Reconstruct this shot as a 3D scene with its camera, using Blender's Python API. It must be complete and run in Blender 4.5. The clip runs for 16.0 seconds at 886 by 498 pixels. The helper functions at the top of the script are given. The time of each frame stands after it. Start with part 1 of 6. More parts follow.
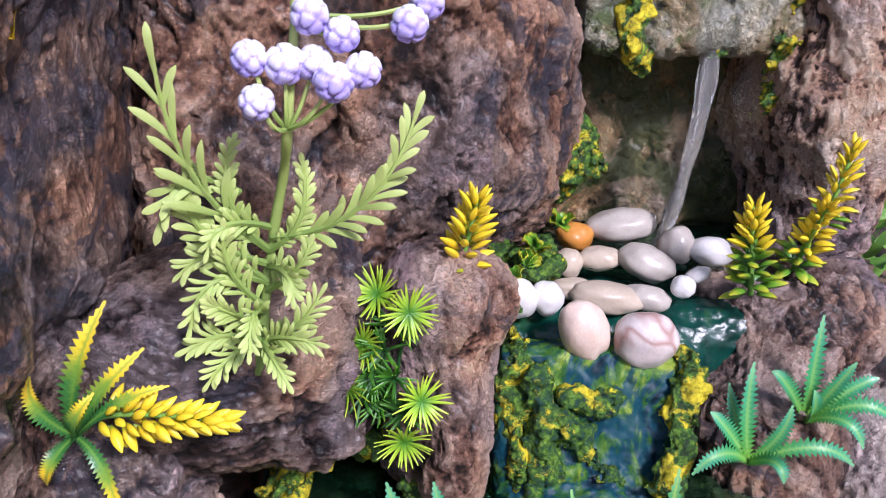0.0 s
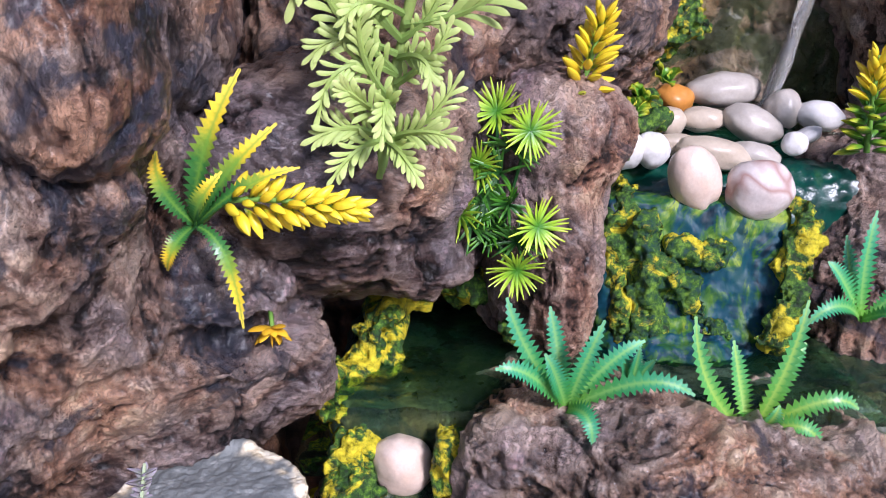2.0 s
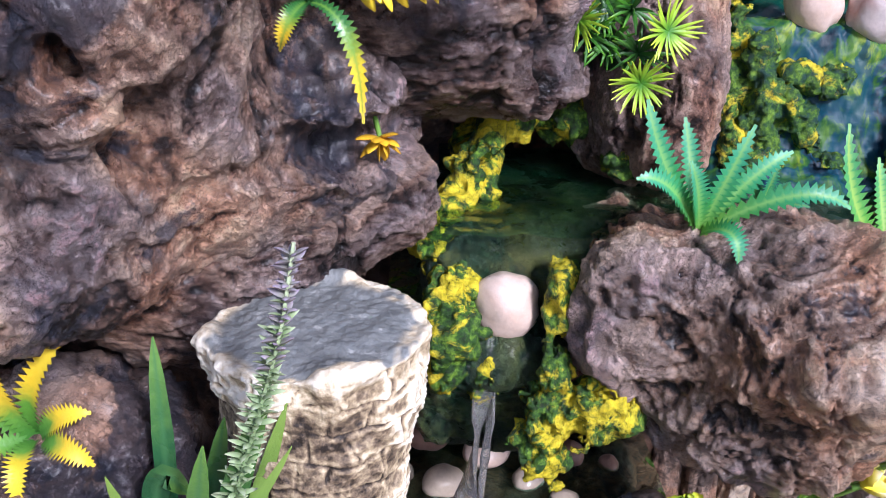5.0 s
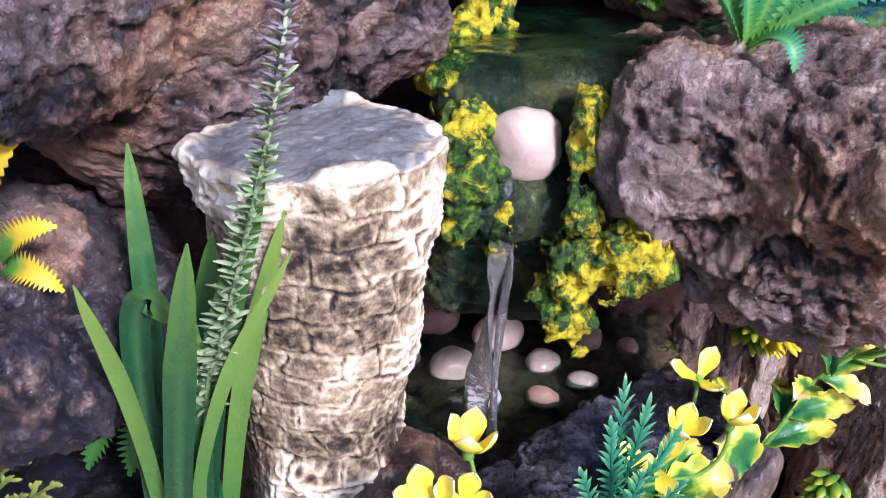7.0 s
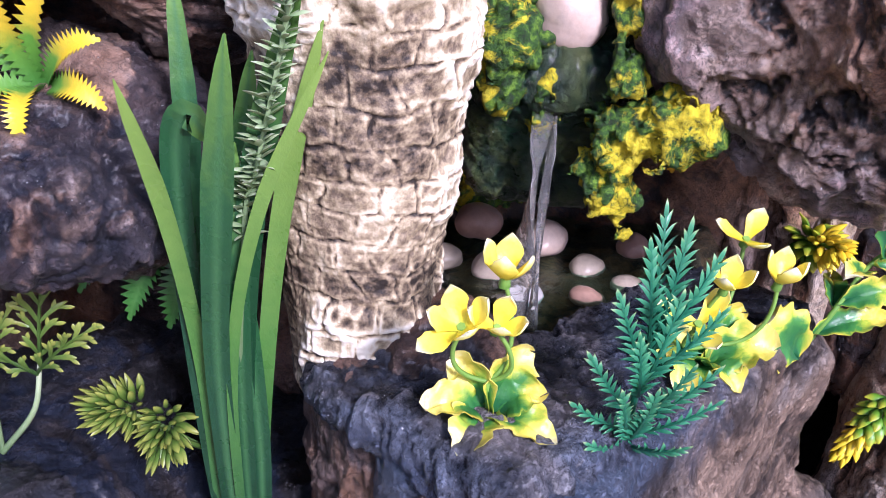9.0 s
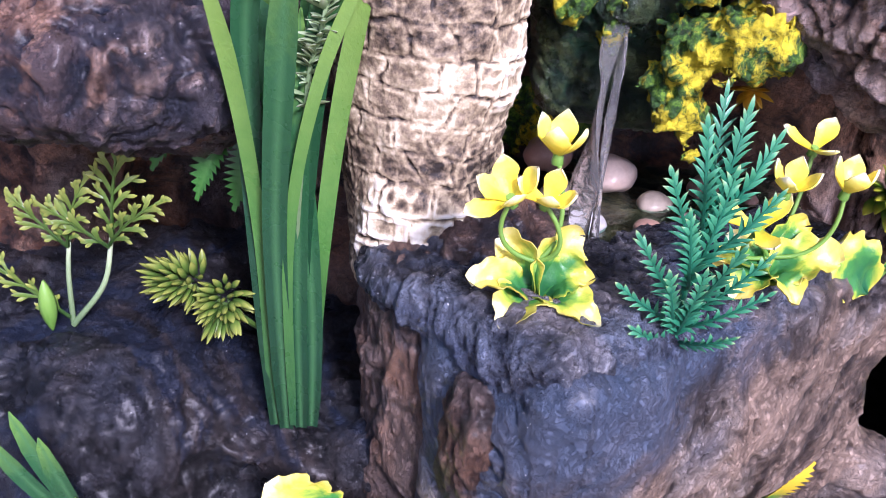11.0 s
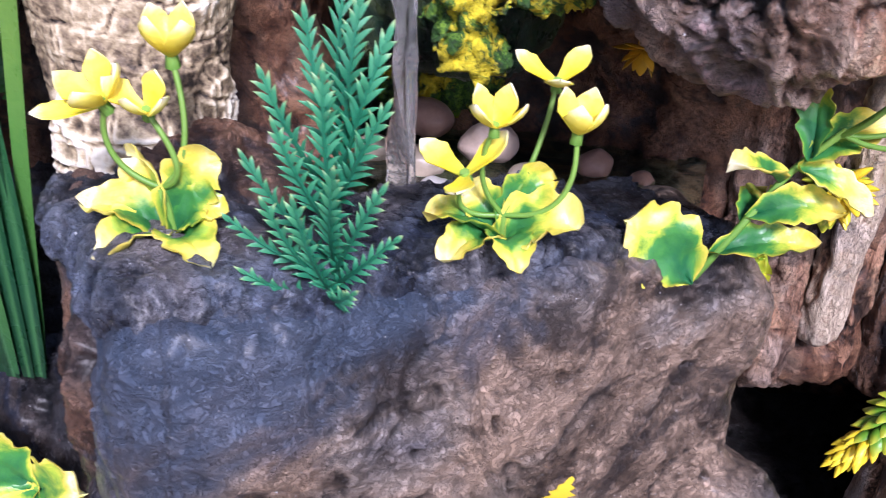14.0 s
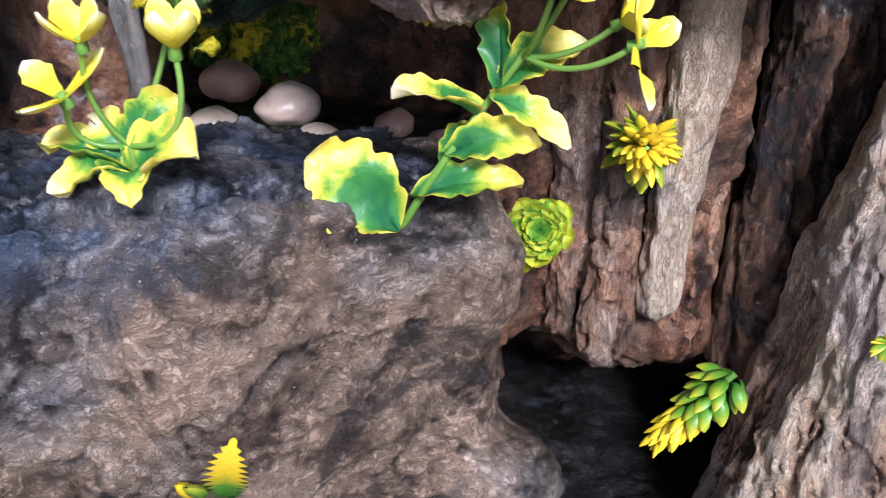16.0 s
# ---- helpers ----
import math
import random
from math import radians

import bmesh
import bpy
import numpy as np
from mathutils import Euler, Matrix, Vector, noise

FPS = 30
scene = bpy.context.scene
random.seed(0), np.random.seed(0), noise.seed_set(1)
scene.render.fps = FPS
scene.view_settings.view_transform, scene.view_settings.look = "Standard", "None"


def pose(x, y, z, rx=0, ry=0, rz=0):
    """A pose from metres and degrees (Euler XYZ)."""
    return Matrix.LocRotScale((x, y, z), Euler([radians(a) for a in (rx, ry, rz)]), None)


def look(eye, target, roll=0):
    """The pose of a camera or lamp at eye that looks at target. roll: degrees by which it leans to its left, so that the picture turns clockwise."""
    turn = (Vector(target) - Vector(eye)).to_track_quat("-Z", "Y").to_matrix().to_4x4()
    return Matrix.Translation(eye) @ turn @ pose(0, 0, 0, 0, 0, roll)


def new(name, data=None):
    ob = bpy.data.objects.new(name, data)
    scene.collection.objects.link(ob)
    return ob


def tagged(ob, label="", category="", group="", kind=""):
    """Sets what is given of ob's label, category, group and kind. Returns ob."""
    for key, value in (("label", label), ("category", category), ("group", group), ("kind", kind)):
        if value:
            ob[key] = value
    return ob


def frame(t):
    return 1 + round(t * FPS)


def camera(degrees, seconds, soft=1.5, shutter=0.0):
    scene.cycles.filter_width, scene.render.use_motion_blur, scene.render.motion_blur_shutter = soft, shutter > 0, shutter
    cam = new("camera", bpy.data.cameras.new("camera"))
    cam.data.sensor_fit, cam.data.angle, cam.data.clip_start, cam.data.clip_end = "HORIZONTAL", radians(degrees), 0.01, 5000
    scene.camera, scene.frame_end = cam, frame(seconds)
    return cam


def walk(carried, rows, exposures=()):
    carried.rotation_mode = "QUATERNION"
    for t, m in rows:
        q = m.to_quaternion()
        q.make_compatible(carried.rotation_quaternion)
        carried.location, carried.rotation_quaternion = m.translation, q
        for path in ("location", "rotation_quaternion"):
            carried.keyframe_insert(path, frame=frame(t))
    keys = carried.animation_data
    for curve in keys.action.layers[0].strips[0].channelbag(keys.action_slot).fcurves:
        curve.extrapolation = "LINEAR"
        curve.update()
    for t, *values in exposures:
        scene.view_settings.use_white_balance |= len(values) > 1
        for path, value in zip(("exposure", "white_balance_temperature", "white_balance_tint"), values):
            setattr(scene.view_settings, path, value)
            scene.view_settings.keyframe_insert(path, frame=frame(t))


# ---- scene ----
cam = camera(54.1, 16.0, 0.8, 0.25)
METRES, EYE, TILT, LEAN, TURN = 0.80, 0.90, -18.0, 0.0, 0.0
ROWS = [
    (0.0, 0.0, 0.0, 0.0, 0.0, 0.0, -0.0),
    (0.5, -0.0216, 0.0061, -0.0313, 0.42, -0.03, -0.45),
    (1.0, -0.0389, 0.0153, -0.0644, 0.68, -0.75, -1.17),
    (1.5, -0.0574, 0.0192, -0.0913, 1.03, -1.53, -1.65),
    (2.0, -0.0741, 0.0236, -0.1103, 1.11, -2.25, -1.9),
    (2.5, -0.0904, 0.0293, -0.1247, 1.26, -2.77, -2.11),
    (3.0, -0.1028, 0.0429, -0.1419, 1.18, -3.87, -2.44),
    (3.5, -0.1229, 0.0491, -0.1632, 0.76, -3.99, -2.44),
    (4.0, -0.1436, 0.0555, -0.1767, 0.23, -4.65, -2.25),
    (6.5, -0.1921, 0.1299, -0.2637, -2.6, -8.14, -1.05),
    (7.0, -0.186, 0.1371, -0.2911, -1.94, -8.74, -1.16),
    (7.5, -0.1824, 0.1397, -0.3165, -1.29, -8.85, -1.44),
    (8.0, -0.1844, 0.1328, -0.3409, -0.59, -8.85, -1.53),
    (8.5, -0.1829, 0.1268, -0.3604, 0.26, -8.81, -1.6),
    (9.0, -0.1777, 0.1294, -0.3744, 1.51, -8.96, -1.67),
    (9.5, -0.1673, 0.1205, -0.3838, 2.63, -8.92, -1.84),
    (10.0, -0.1702, 0.1114, -0.4045, 3.8, -9.16, -2.45),
    (12.5, -0.0822, 0.123, -0.4531, 13.06, -9.64, -6.66),
    (13.0, -0.039, 0.1541, -0.4495, 14.42, -9.43, -6.86),
    (13.5, 0.0011, 0.1965, -0.4509, 16.09, -9.45, -6.95),
    (14.0, 0.0534, 0.2326, -0.4583, 16.95, -9.4, -7.18),
    (14.5, 0.0958, 0.2541, -0.4639, 17.52, -9.33, -7.06),
    (15.0, 0.1413, 0.2687, -0.4682, 17.95, -9.06, -6.8),
    (15.5, 0.1775, 0.2847, -0.4727, 18.47, -8.76, -6.5),
    (16.0, 0.2152, 0.3198, -0.4774, 19.36, -8.79, -6.17),
]
walk(cam, [(t, pose(0, 0, EYE, TILT, LEAN, TURN) @ pose(METRES * x, METRES * y, METRES * z, 90 + pitch, roll, yaw)) for t, x, y, z, yaw, pitch, roll in ROWS],
     ((0.0, 0.18, 5720, 27), (4.0, 0.36, 5600, 24), (7.0, 0.38, 5520, 32), (10.0, 0.58, 5480, 38), (12.5, 0.76, 5450, 40), (14.5, 0.42, 5620, 27), (16.0, 0.38, 5620, 20)))

# ---- world and light ----
world = bpy.data.worlds.new("sky")
scene.world = world
world.use_nodes = True
wn, wl = world.node_tree.nodes, world.node_tree.links
sky = wn.new("ShaderNodeTexSky")
sky.sky_type, sky.sun_disc = "NISHITA", False
sky.sun_elevation, sky.sun_rotation = radians(36.5), radians(149)
wl.new(sky.outputs[0], wn["Background"].inputs[0])
wn["Background"].inputs[1].default_value = 0.115
sun = new("sun", bpy.data.lights.new("sun", "SUN"))
sun.data.energy, sun.data.angle, sun.data.color = 3.9, radians(11), (1.0, 0.97, 0.93)
sun.matrix_world = look((0.74, -0.84, 1.46), (0, 0.4, 0.4))


# ---- noise on arrays ----
def lattice(ix, iy, iz, seed):
    h = (ix * 374761393 + iy * 668265263 + iz * 2147483647 + seed * 1274126177) & 0xFFFFFFFF
    h = ((h ^ (h >> 13)) * 1274126177) & 0xFFFFFFFF
    h = ((h ^ (h >> 16)) * 2246822519) & 0xFFFFFFFF
    return ((h ^ (h >> 15)) & 0xFFFF) / 32767.5 - 1.0


def noise3(p, seed=0):
    i = np.floor(p).astype(np.int64)
    f = p - i
    u = f * f * f * (f * (f * 6 - 15) + 10)
    out = 0
    for a in (0, 1):
        wx = u[:, 0] if a else 1 - u[:, 0]
        for b in (0, 1):
            wy = u[:, 1] if b else 1 - u[:, 1]
            for c in (0, 1):
                wz = u[:, 2] if c else 1 - u[:, 2]
                out = out + wx * wy * wz * lattice(i[:, 0] + a, i[:, 1] + b, i[:, 2] + c, seed)
    return out


def fbm(p, octaves=4, seed=0, gain=0.5):
    out, amp = 0, 1.0
    for n in range(octaves):
        out = out + amp * noise3(p * 2.03 ** n, seed + n)
        amp *= gain
    return out


def ridged(p, octaves=4, seed=0, gain=0.5):
    out, amp = 0, 1.0
    for n in range(octaves):
        out = out + amp * (1 - 2 * np.abs(noise3(p * 2.03 ** n, seed + n)) ** 0.8)
        amp *= gain
    return out


# ---- solid forms, blended and meshed ----
def turn(rx=0, ry=0, rz=0):
    return np.array(Euler([radians(a) for a in (rx, ry, rz)]).to_matrix())


def ball(c, r, e=(0, 0, 0)):
    """A stretched ball: centre, three radii, Euler degrees."""
    m, c, r = turn(*e), np.array(c), np.array(r if hasattr(r, "__len__") else (r, r, r))

    def f(p):
        q = (p - c) @ m
        k0, k1 = np.linalg.norm(q / r, axis=1), np.linalg.norm(q / (r * r), axis=1)
        return k0 * (k0 - 1) / np.maximum(k1, 1e-6)
    return f


def rod(a, b, ra, rb=None):
    """A rod with round ends that tapers from ra to rb."""
    a, b, rb = np.array(a), np.array(b), ra if rb is None else rb

    def f(p):
        d = b - a
        s = np.clip((p - a) @ d / (d @ d), 0, 1)
        return np.linalg.norm(p - a - s[:, None] * d, axis=1) - (ra + (rb - ra) * s)
    return f


def block(c, half, r=0.01, e=(0, 0, 0)):
    """A block with round edges."""
    m, c, half = turn(*e), np.array(c), np.array(half)

    def f(p):
        q = np.abs((p - c) @ m) - (half - r)
        return np.linalg.norm(np.maximum(q, 0), axis=1) + np.minimum(q.max(axis=1), 0) - r
    return f


def blend(k, *fs):
    def f(p):
        d = fs[0](p)
        for g in fs[1:]:
            e = g(p)
            h = np.clip(0.5 + 0.5 * (e - d) / k, 0, 1)
            d = e + (d - e) * h - k * h * (1 - h)
        return d
    return f


def carve(k, base, *fs):
    def f(p):
        d = base(p)
        for g in fs:
            e = -g(p)
            h = np.clip(0.5 - 0.5 * (e - d) / k, 0, 1)
            d = e + (d - e) * h + k * h * (1 - h)
        return d
    return f


def net(f, lo, hi, h):
    """The surface of f = 0 in the box lo..hi as vertices and quads."""
    lo, hi = np.array(lo), np.array(hi)
    n = np.ceil((hi - lo) / h).astype(int) + 1
    ax = [lo[i] + h * np.arange(n[i]) for i in range(3)]
    b = 6
    nb = -(-n // b)
    v = np.empty(nb * b, np.float32)
    block_at = np.stack(np.meshgrid(*[np.arange(k) for k in nb], indexing="ij"), -1).reshape(-1, 3)
    mid = np.concatenate([f(lo + h * (q * b + (b - 1) / 2)) for q in np.array_split(block_at, 1 + len(block_at) // 200000)])
    v[:] = np.repeat(np.repeat(np.repeat(mid.reshape(nb), b, 0), b, 1), b, 2)
    cell_at = np.stack(np.meshgrid(*[np.arange(b)] * 3, indexing="ij"), -1).reshape(-1, 3)
    near = block_at[np.abs(mid) < 1.6 * b * h]
    for q in np.array_split(near, 1 + len(near) // 1500):
        at = (q[:, None] * b + cell_at[None]).reshape(-1, 3)
        v[tuple(at.T)] = f(lo + h * at)
    v = v[:n[0], :n[1], :n[2]]
    for s in (0, -1):
        v[s], v[:, s], v[:, :, s] = np.maximum(v[s], h), np.maximum(v[:, s], h), np.maximum(v[:, :, s], h)
    corner = {(a, b, c): v[a:n[0] - 1 + a, b:n[1] - 1 + b, c:n[2] - 1 + c] for a in (0, 1) for b in (0, 1) for c in (0, 1)}
    count = sum((w < 0).astype(np.int8) for w in corner.values())
    cells = np.argwhere((count > 0) & (count < 8))
    index = np.full(count.shape, -1, np.int64)
    index[tuple(cells.T)] = np.arange(len(cells))
    val = {k: w[tuple(cells.T)] for k, w in corner.items()}
    total, hits = np.zeros((len(cells), 3)), np.zeros(len(cells))
    for k in val:
        for axis in range(3):
            if k[axis] == 0:
                k2 = tuple(1 if i == axis else k[i] for i in range(3))
                a, b = val[k], val[k2]
                cross = (a < 0) != (b < 0)
                s = np.where(cross, a / np.where(cross, a - b, 1), 0)
                point = np.array(k, float) + s[:, None] * np.eye(3)[axis]
                total += point * cross[:, None]
                hits += cross
    verts = lo + h * (cells + total / hits[:, None])
    quads = []
    for axis in range(3):
        o1, o2 = [(1, 2), (2, 0), (0, 1)][axis]
        a = v[tuple(slice(0, n[i] - 1) if i == axis else slice(1, n[i] - 1) for i in range(3))]
        b = v[tuple(slice(1, n[i]) if i == axis else slice(1, n[i] - 1) for i in range(3))]
        for flip in (False, True):
            e = np.argwhere((a < 0) & (b >= 0) if not flip else (a >= 0) & (b < 0))
            if not len(e):
                continue
            off = np.array([0 if i == axis else 1 for i in range(3)])
            e = e + off
            u1, u2 = np.eye(3, dtype=int)[o1], np.eye(3, dtype=int)[o2]
            q = np.stack([index[tuple((e - d).T)] for d in (u1 + u2, u2, 0 * u1, u1)], 1)
            quads.append(q[:, ::-1] if flip else q)
    return verts, np.concatenate(quads)


def normals(verts, quads):
    a, b, c, d = (verts[quads[:, i]] for i in range(4))
    fn = np.cross(c - a, d - b)
    out = np.zeros_like(verts)
    for i in range(4):
        for j in range(3):
            out[:, j] += np.bincount(quads[:, i], fn[:, j], len(verts))
    return out / np.maximum(np.linalg.norm(out, axis=1), 1e-12)[:, None]


def mesh_of(name, verts, quads, material, smooth=True, layers=()):
    me = bpy.data.meshes.new(name)
    me.vertices.add(len(verts))
    me.vertices.foreach_set("co", np.asarray(verts, np.float32).ravel())
    k = quads.shape[1]
    me.loops.add(quads.size)
    me.loops.foreach_set("vertex_index", quads.astype(np.int32).ravel())
    me.polygons.add(len(quads))
    me.polygons.foreach_set("loop_start", np.arange(0, quads.size, k, dtype=np.int32))
    me.polygons.foreach_set("use_smooth", np.full(len(quads), smooth))
    for key, values in layers:
        me.attributes.new(key, "FLOAT", "POINT").data.foreach_set("value", np.asarray(values, np.float32))
    me.update(calc_edges=True)
    me.materials.append(material)
    return me


def rough(v, lump=0.008, bark=0.005, fine=0.0014, ridge=0.0, grain=(1, 1, 0.45), seed=0, freq=1.0):
    """Relief in metres: lumps, crumpled ridges, flaky bark plates with cracks along the grain, and grit; and its wear between 0 and 1."""
    g = np.array(grain) * freq
    warp = v + 0.014 * np.stack([fbm(v * 20, 2, seed + 30 + i) for i in range(3)], 1) + 0.004 * np.stack([noise3(v * 85, seed + 40 + i) for i in range(3)], 1)
    big = fbm(v * 15 * freq, 3, seed + 1)
    n1, n2, n3 = fbm(warp * g * 26, 3, seed + 7), fbm(warp * g * 52, 2, seed + 17), fbm(warp * g * 105, 2, seed + 27)
    crest = lambda n: (1 - np.minimum(np.abs(n) * 1.5, 1)) ** 1.8
    plates = 0.72 * np.tanh(5.5 * n1) + 0.40 * np.tanh(5.0 * n2) + 0.16 * np.tanh(4 * n3)
    folds = crest(fbm(warp * g * 19, 2, seed + 51)) + 0.55 * crest(fbm(warp * g * 41, 2, seed + 57)) + 0.34 * crest(fbm(warp * g * 88, 2, seed + 63)) - 0.75
    plates = plates + 0.75 * folds
    cracks = np.exp(-(n1 / 0.05) ** 2) + 0.6 * np.exp(-(n2 / 0.06) ** 2) + 0.4 * np.exp(-(n3 / 0.08) ** 2)
    grit = fbm(v * 230 * g / max(g), 3, seed + 13, 0.6)
    pits = np.clip(noise3(warp * 150, seed + 81) - 0.35, 0, 1) * np.clip(fbm(v * 24, 2, seed + 83) + 0.35, 0, 1)
    relief = lump * big + bark * (0.62 * plates - 0.8 * cracks) + fine * grit - 0.0045 * pits
    wear = np.clip(0.52 + 0.19 * plates - 0.34 * cracks + 0.16 * grit - 0.8 * pits, 0, 1)
    if ridge:
        crumple = ridged(warp * g * 13, 4, seed + 71, 0.6)
        relief, wear = relief + ridge * (crumple - 0.5), np.clip(wear + 0.16 * (crumple - 0.5), 0, 1)
    return relief, wear


def rock(name, f, lo, hi, h, material, label, category="rock", kind="structure", group="", **relief):
    verts, quads = net(f, lo, hi, h)
    n = normals(verts, quads)
    d, wear = rough(verts, **relief)
    me = mesh_of(name, verts + n * d[:, None], quads, material, layers=(("wear", wear),))
    return tagged(new(name, me), label, category, group, kind)


# ---- materials ----
class Nodes:
    """A short way to write node materials."""

    def __init__(self, name, rough_=0.6, spec=0.5):
        self.mat = bpy.data.materials.new(name)
        self.mat.use_nodes = True
        self.n, self.l = self.mat.node_tree.nodes, self.mat.node_tree.links
        self.bsdf = self.n["Principled BSDF"]
        self.put(rough_, "Roughness")
        self.put(spec, "Specular IOR Level")
        self.coord = self.n.new("ShaderNodeTexCoord").outputs["Object"]

    def link(self, value, socket):
        if hasattr(value, "links"):
            self.l.new(value, socket)
        else:
            socket.default_value = (*value, 1) if hasattr(value, "__len__") and len(value) == 3 and socket.type == "RGBA" else value

    def put(self, value, key):
        self.link(value, self.bsdf.inputs[key])

    def noise(self, scale, detail=4, rough_=0.55, warp=0.0, stretch=(1, 1, 1)):
        m = self.n.new("ShaderNodeMapping")
        m.inputs["Scale"].default_value = stretch
        self.l.new(self.coord, m.inputs["Vector"])
        t = self.n.new("ShaderNodeTexNoise")
        self.l.new(m.outputs[0], t.inputs["Vector"])
        for key, v in (("Scale", scale), ("Detail", detail), ("Roughness", rough_), ("Distortion", warp)):
            t.inputs[key].default_value = v
        return t.outputs["Fac"]

    def voronoi(self, scale, feature="F1"):
        t = self.n.new("ShaderNodeTexVoronoi")
        t.feature = feature
        t.inputs["Scale"].default_value = scale
        self.l.new(self.coord, t.inputs["Vector"])
        return t.outputs["Distance"]

    def attr(self, key):
        t = self.n.new("ShaderNodeAttribute")
        t.attribute_name = key
        return t.outputs["Fac"]

    def random(self):
        return self.n.new("ShaderNodeObjectInfo").outputs["Random"]

    def island(self):
        return self.n.new("ShaderNodeNewGeometry").outputs["Random Per Island"]

    def ramp(self, fac, *stops):
        t = self.n.new("ShaderNodeValToRGB")
        e = t.color_ramp.elements
        while len(e) < len(stops):
            e.new(0.5)
        for el, (pos, col) in zip(e, stops):
            el.position = pos
            el.color = (*col, 1) if hasattr(col, "__len__") else (col, col, col, 1)
        self.link(fac, t.inputs[0])
        return t.outputs[0]

    def mix(self, fac, a, b, mode="MIX"):
        t = self.n.new("ShaderNodeMix")
        t.data_type, t.blend_type = "RGBA", mode
        self.link(fac, t.inputs[0])
        self.link(a, t.inputs[6])
        self.link(b, t.inputs[7])
        return t.outputs[2]

    def math(self, op, a, b=0.0):
        t = self.n.new("ShaderNodeMath")
        t.operation = op
        self.link(a, t.inputs[0])
        self.link(b, t.inputs[1])
        return t.outputs[0]

    def axis(self, key):
        t = self.n.new("ShaderNodeSeparateXYZ")
        self.l.new(self.coord, t.inputs[0])
        return t.outputs[key]

    def bump(self, height, depth=0.001, strength=1.0):
        t = self.n.new("ShaderNodeBump")
        t.inputs["Strength"].default_value = strength
        t.inputs["Distance"].default_value = depth
        self.link(height, t.inputs["Height"])
        if self.bsdf.inputs["Normal"].links:
            self.l.new(self.bsdf.inputs["Normal"].links[0].from_socket, t.inputs["Normal"])
        self.l.new(t.outputs[0], self.bsdf.inputs["Normal"])


def bark_material(name, dark, mid, light, sheen=0.33, stain=(0.10, 0.12, 0.16), stain_at=0.62, stretch=(1, 1, 1), relief=0.0065, chips=0.66, specks=False, cracks=False, crease_depth=0.0022, upper_tint=None, grit=1.0, warm=(0.74, 0.565, 0.43)):
    """Painted bark stone: brown washes in patches, dry-brushed ridges, stains of their own shape, half glossy."""
    m = Nodes(name)
    wear = m.attr("wear")
    chip = m.noise(75, 7, 0.68, 0.5, stretch)
    patch = m.noise(12, 7, 0.62, 1.1)
    speck = m.noise(330, 4, 0.7)
    mixed = m.math("ADD", m.math("MULTIPLY", wear, 0.58), m.math("ADD", m.math("ADD", m.math("MULTIPLY", chip, chips), 0.19 - 0.5 * chips), m.math("MULTIPLY", patch, 0.40)))
    mixed = m.math("ADD", mixed, m.math("MULTIPLY", m.math("SUBTRACT", speck, 0.5), 0.34 * grit))
    base = m.ramp(mixed, (0.44, dark), (0.555, mid), (0.66, tuple(0.55 * a + 0.45 * c for a, c in zip(mid, light))), (0.79, light))
    fold = m.math("ABSOLUTE", m.math("SUBTRACT", m.noise(105, 6, 0.68, 1.8, stretch), 0.5))
    base = m.mix(m.ramp(fold, (0.0, 0.75 * min(grit, 1)), (0.018, 0.0)), base, dark)
    tan = m.mix(chip, mid, light)
    base = m.mix(m.ramp(m.noise(9, 7, 0.66, 1.6), (0.53, 0.0), (0.60, 0.75)), base, m.mix(0.45, base, tan))
    tone = m.ramp(m.noise(6.5, 6, 0.6, 1.2), (0.36, (0.29, 0.335, 0.44)), (0.47, (0.50, 0.49, 0.48)), (0.57, warm))
    base = m.mix(0.9, base, tone, "OVERLAY")
    base = m.mix(m.ramp(m.noise(10, 7, 0.68, 1.8), (stain_at - 0.045, 0.0), (stain_at + 0.02, 0.8)), base, m.mix(chip, m.mix(0.5, stain, dark), stain))
    # Second colour, stronger with height and towards lower X, its border broken by noise.
    if upper_tint:
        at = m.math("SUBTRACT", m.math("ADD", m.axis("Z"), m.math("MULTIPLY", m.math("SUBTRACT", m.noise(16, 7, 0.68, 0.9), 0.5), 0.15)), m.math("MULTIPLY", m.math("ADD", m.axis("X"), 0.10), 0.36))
        base = m.mix(m.ramp(at, (0.282, 0.0), (0.318, 0.85)), base, m.mix(chip, m.mix(0.6, upper_tint, dark), upper_tint))
    if cracks:
        line = m.math("ABSOLUTE", m.math("SUBTRACT", m.noise(8, 4, 0.55, 0.9, (1, 1, 0.6)), 0.5))
        base = m.mix(m.ramp(line, (0.0, 0.45), (0.006, 0.0)), base, dark)
        m.bump(m.ramp(line, (0.0, 0.0), (0.012, 1.0)), 0.0022, 0.9)
    if specks:
        base = m.mix(m.ramp(m.noise(650, 1, 0.4), (0.775, 0.0), (0.80, 1.0)), base, (0.75, 0.75, 0.75))
    m.put(base, "Base Color")
    m.put(m.ramp(m.noise(40, 5, 0.6), (0.35, sheen - 0.02), (0.65, sheen + 0.24)), "Roughness")
    m.put(0.22, "Coat Weight")
    m.put(0.34, "Coat Roughness")
    m.bump(chip, relief, 0.9)
    crease = m.math("ABSOLUTE", m.math("SUBTRACT", m.noise(48, 5, 0.62, 1.6, stretch), 0.5))
    m.bump(m.ramp(crease, (0.0, 0.0), (0.05, 1.0)), crease_depth, 0.9)
    m.bump(m.ramp(fold, (0.0, 0.0), (0.07, 1.0)), 0.7 * crease_depth, 1.0)
    m.bump(m.noise(260, 6, 0.72, 0.3), 0.0032 * grit, 1.0)
    return m.mat


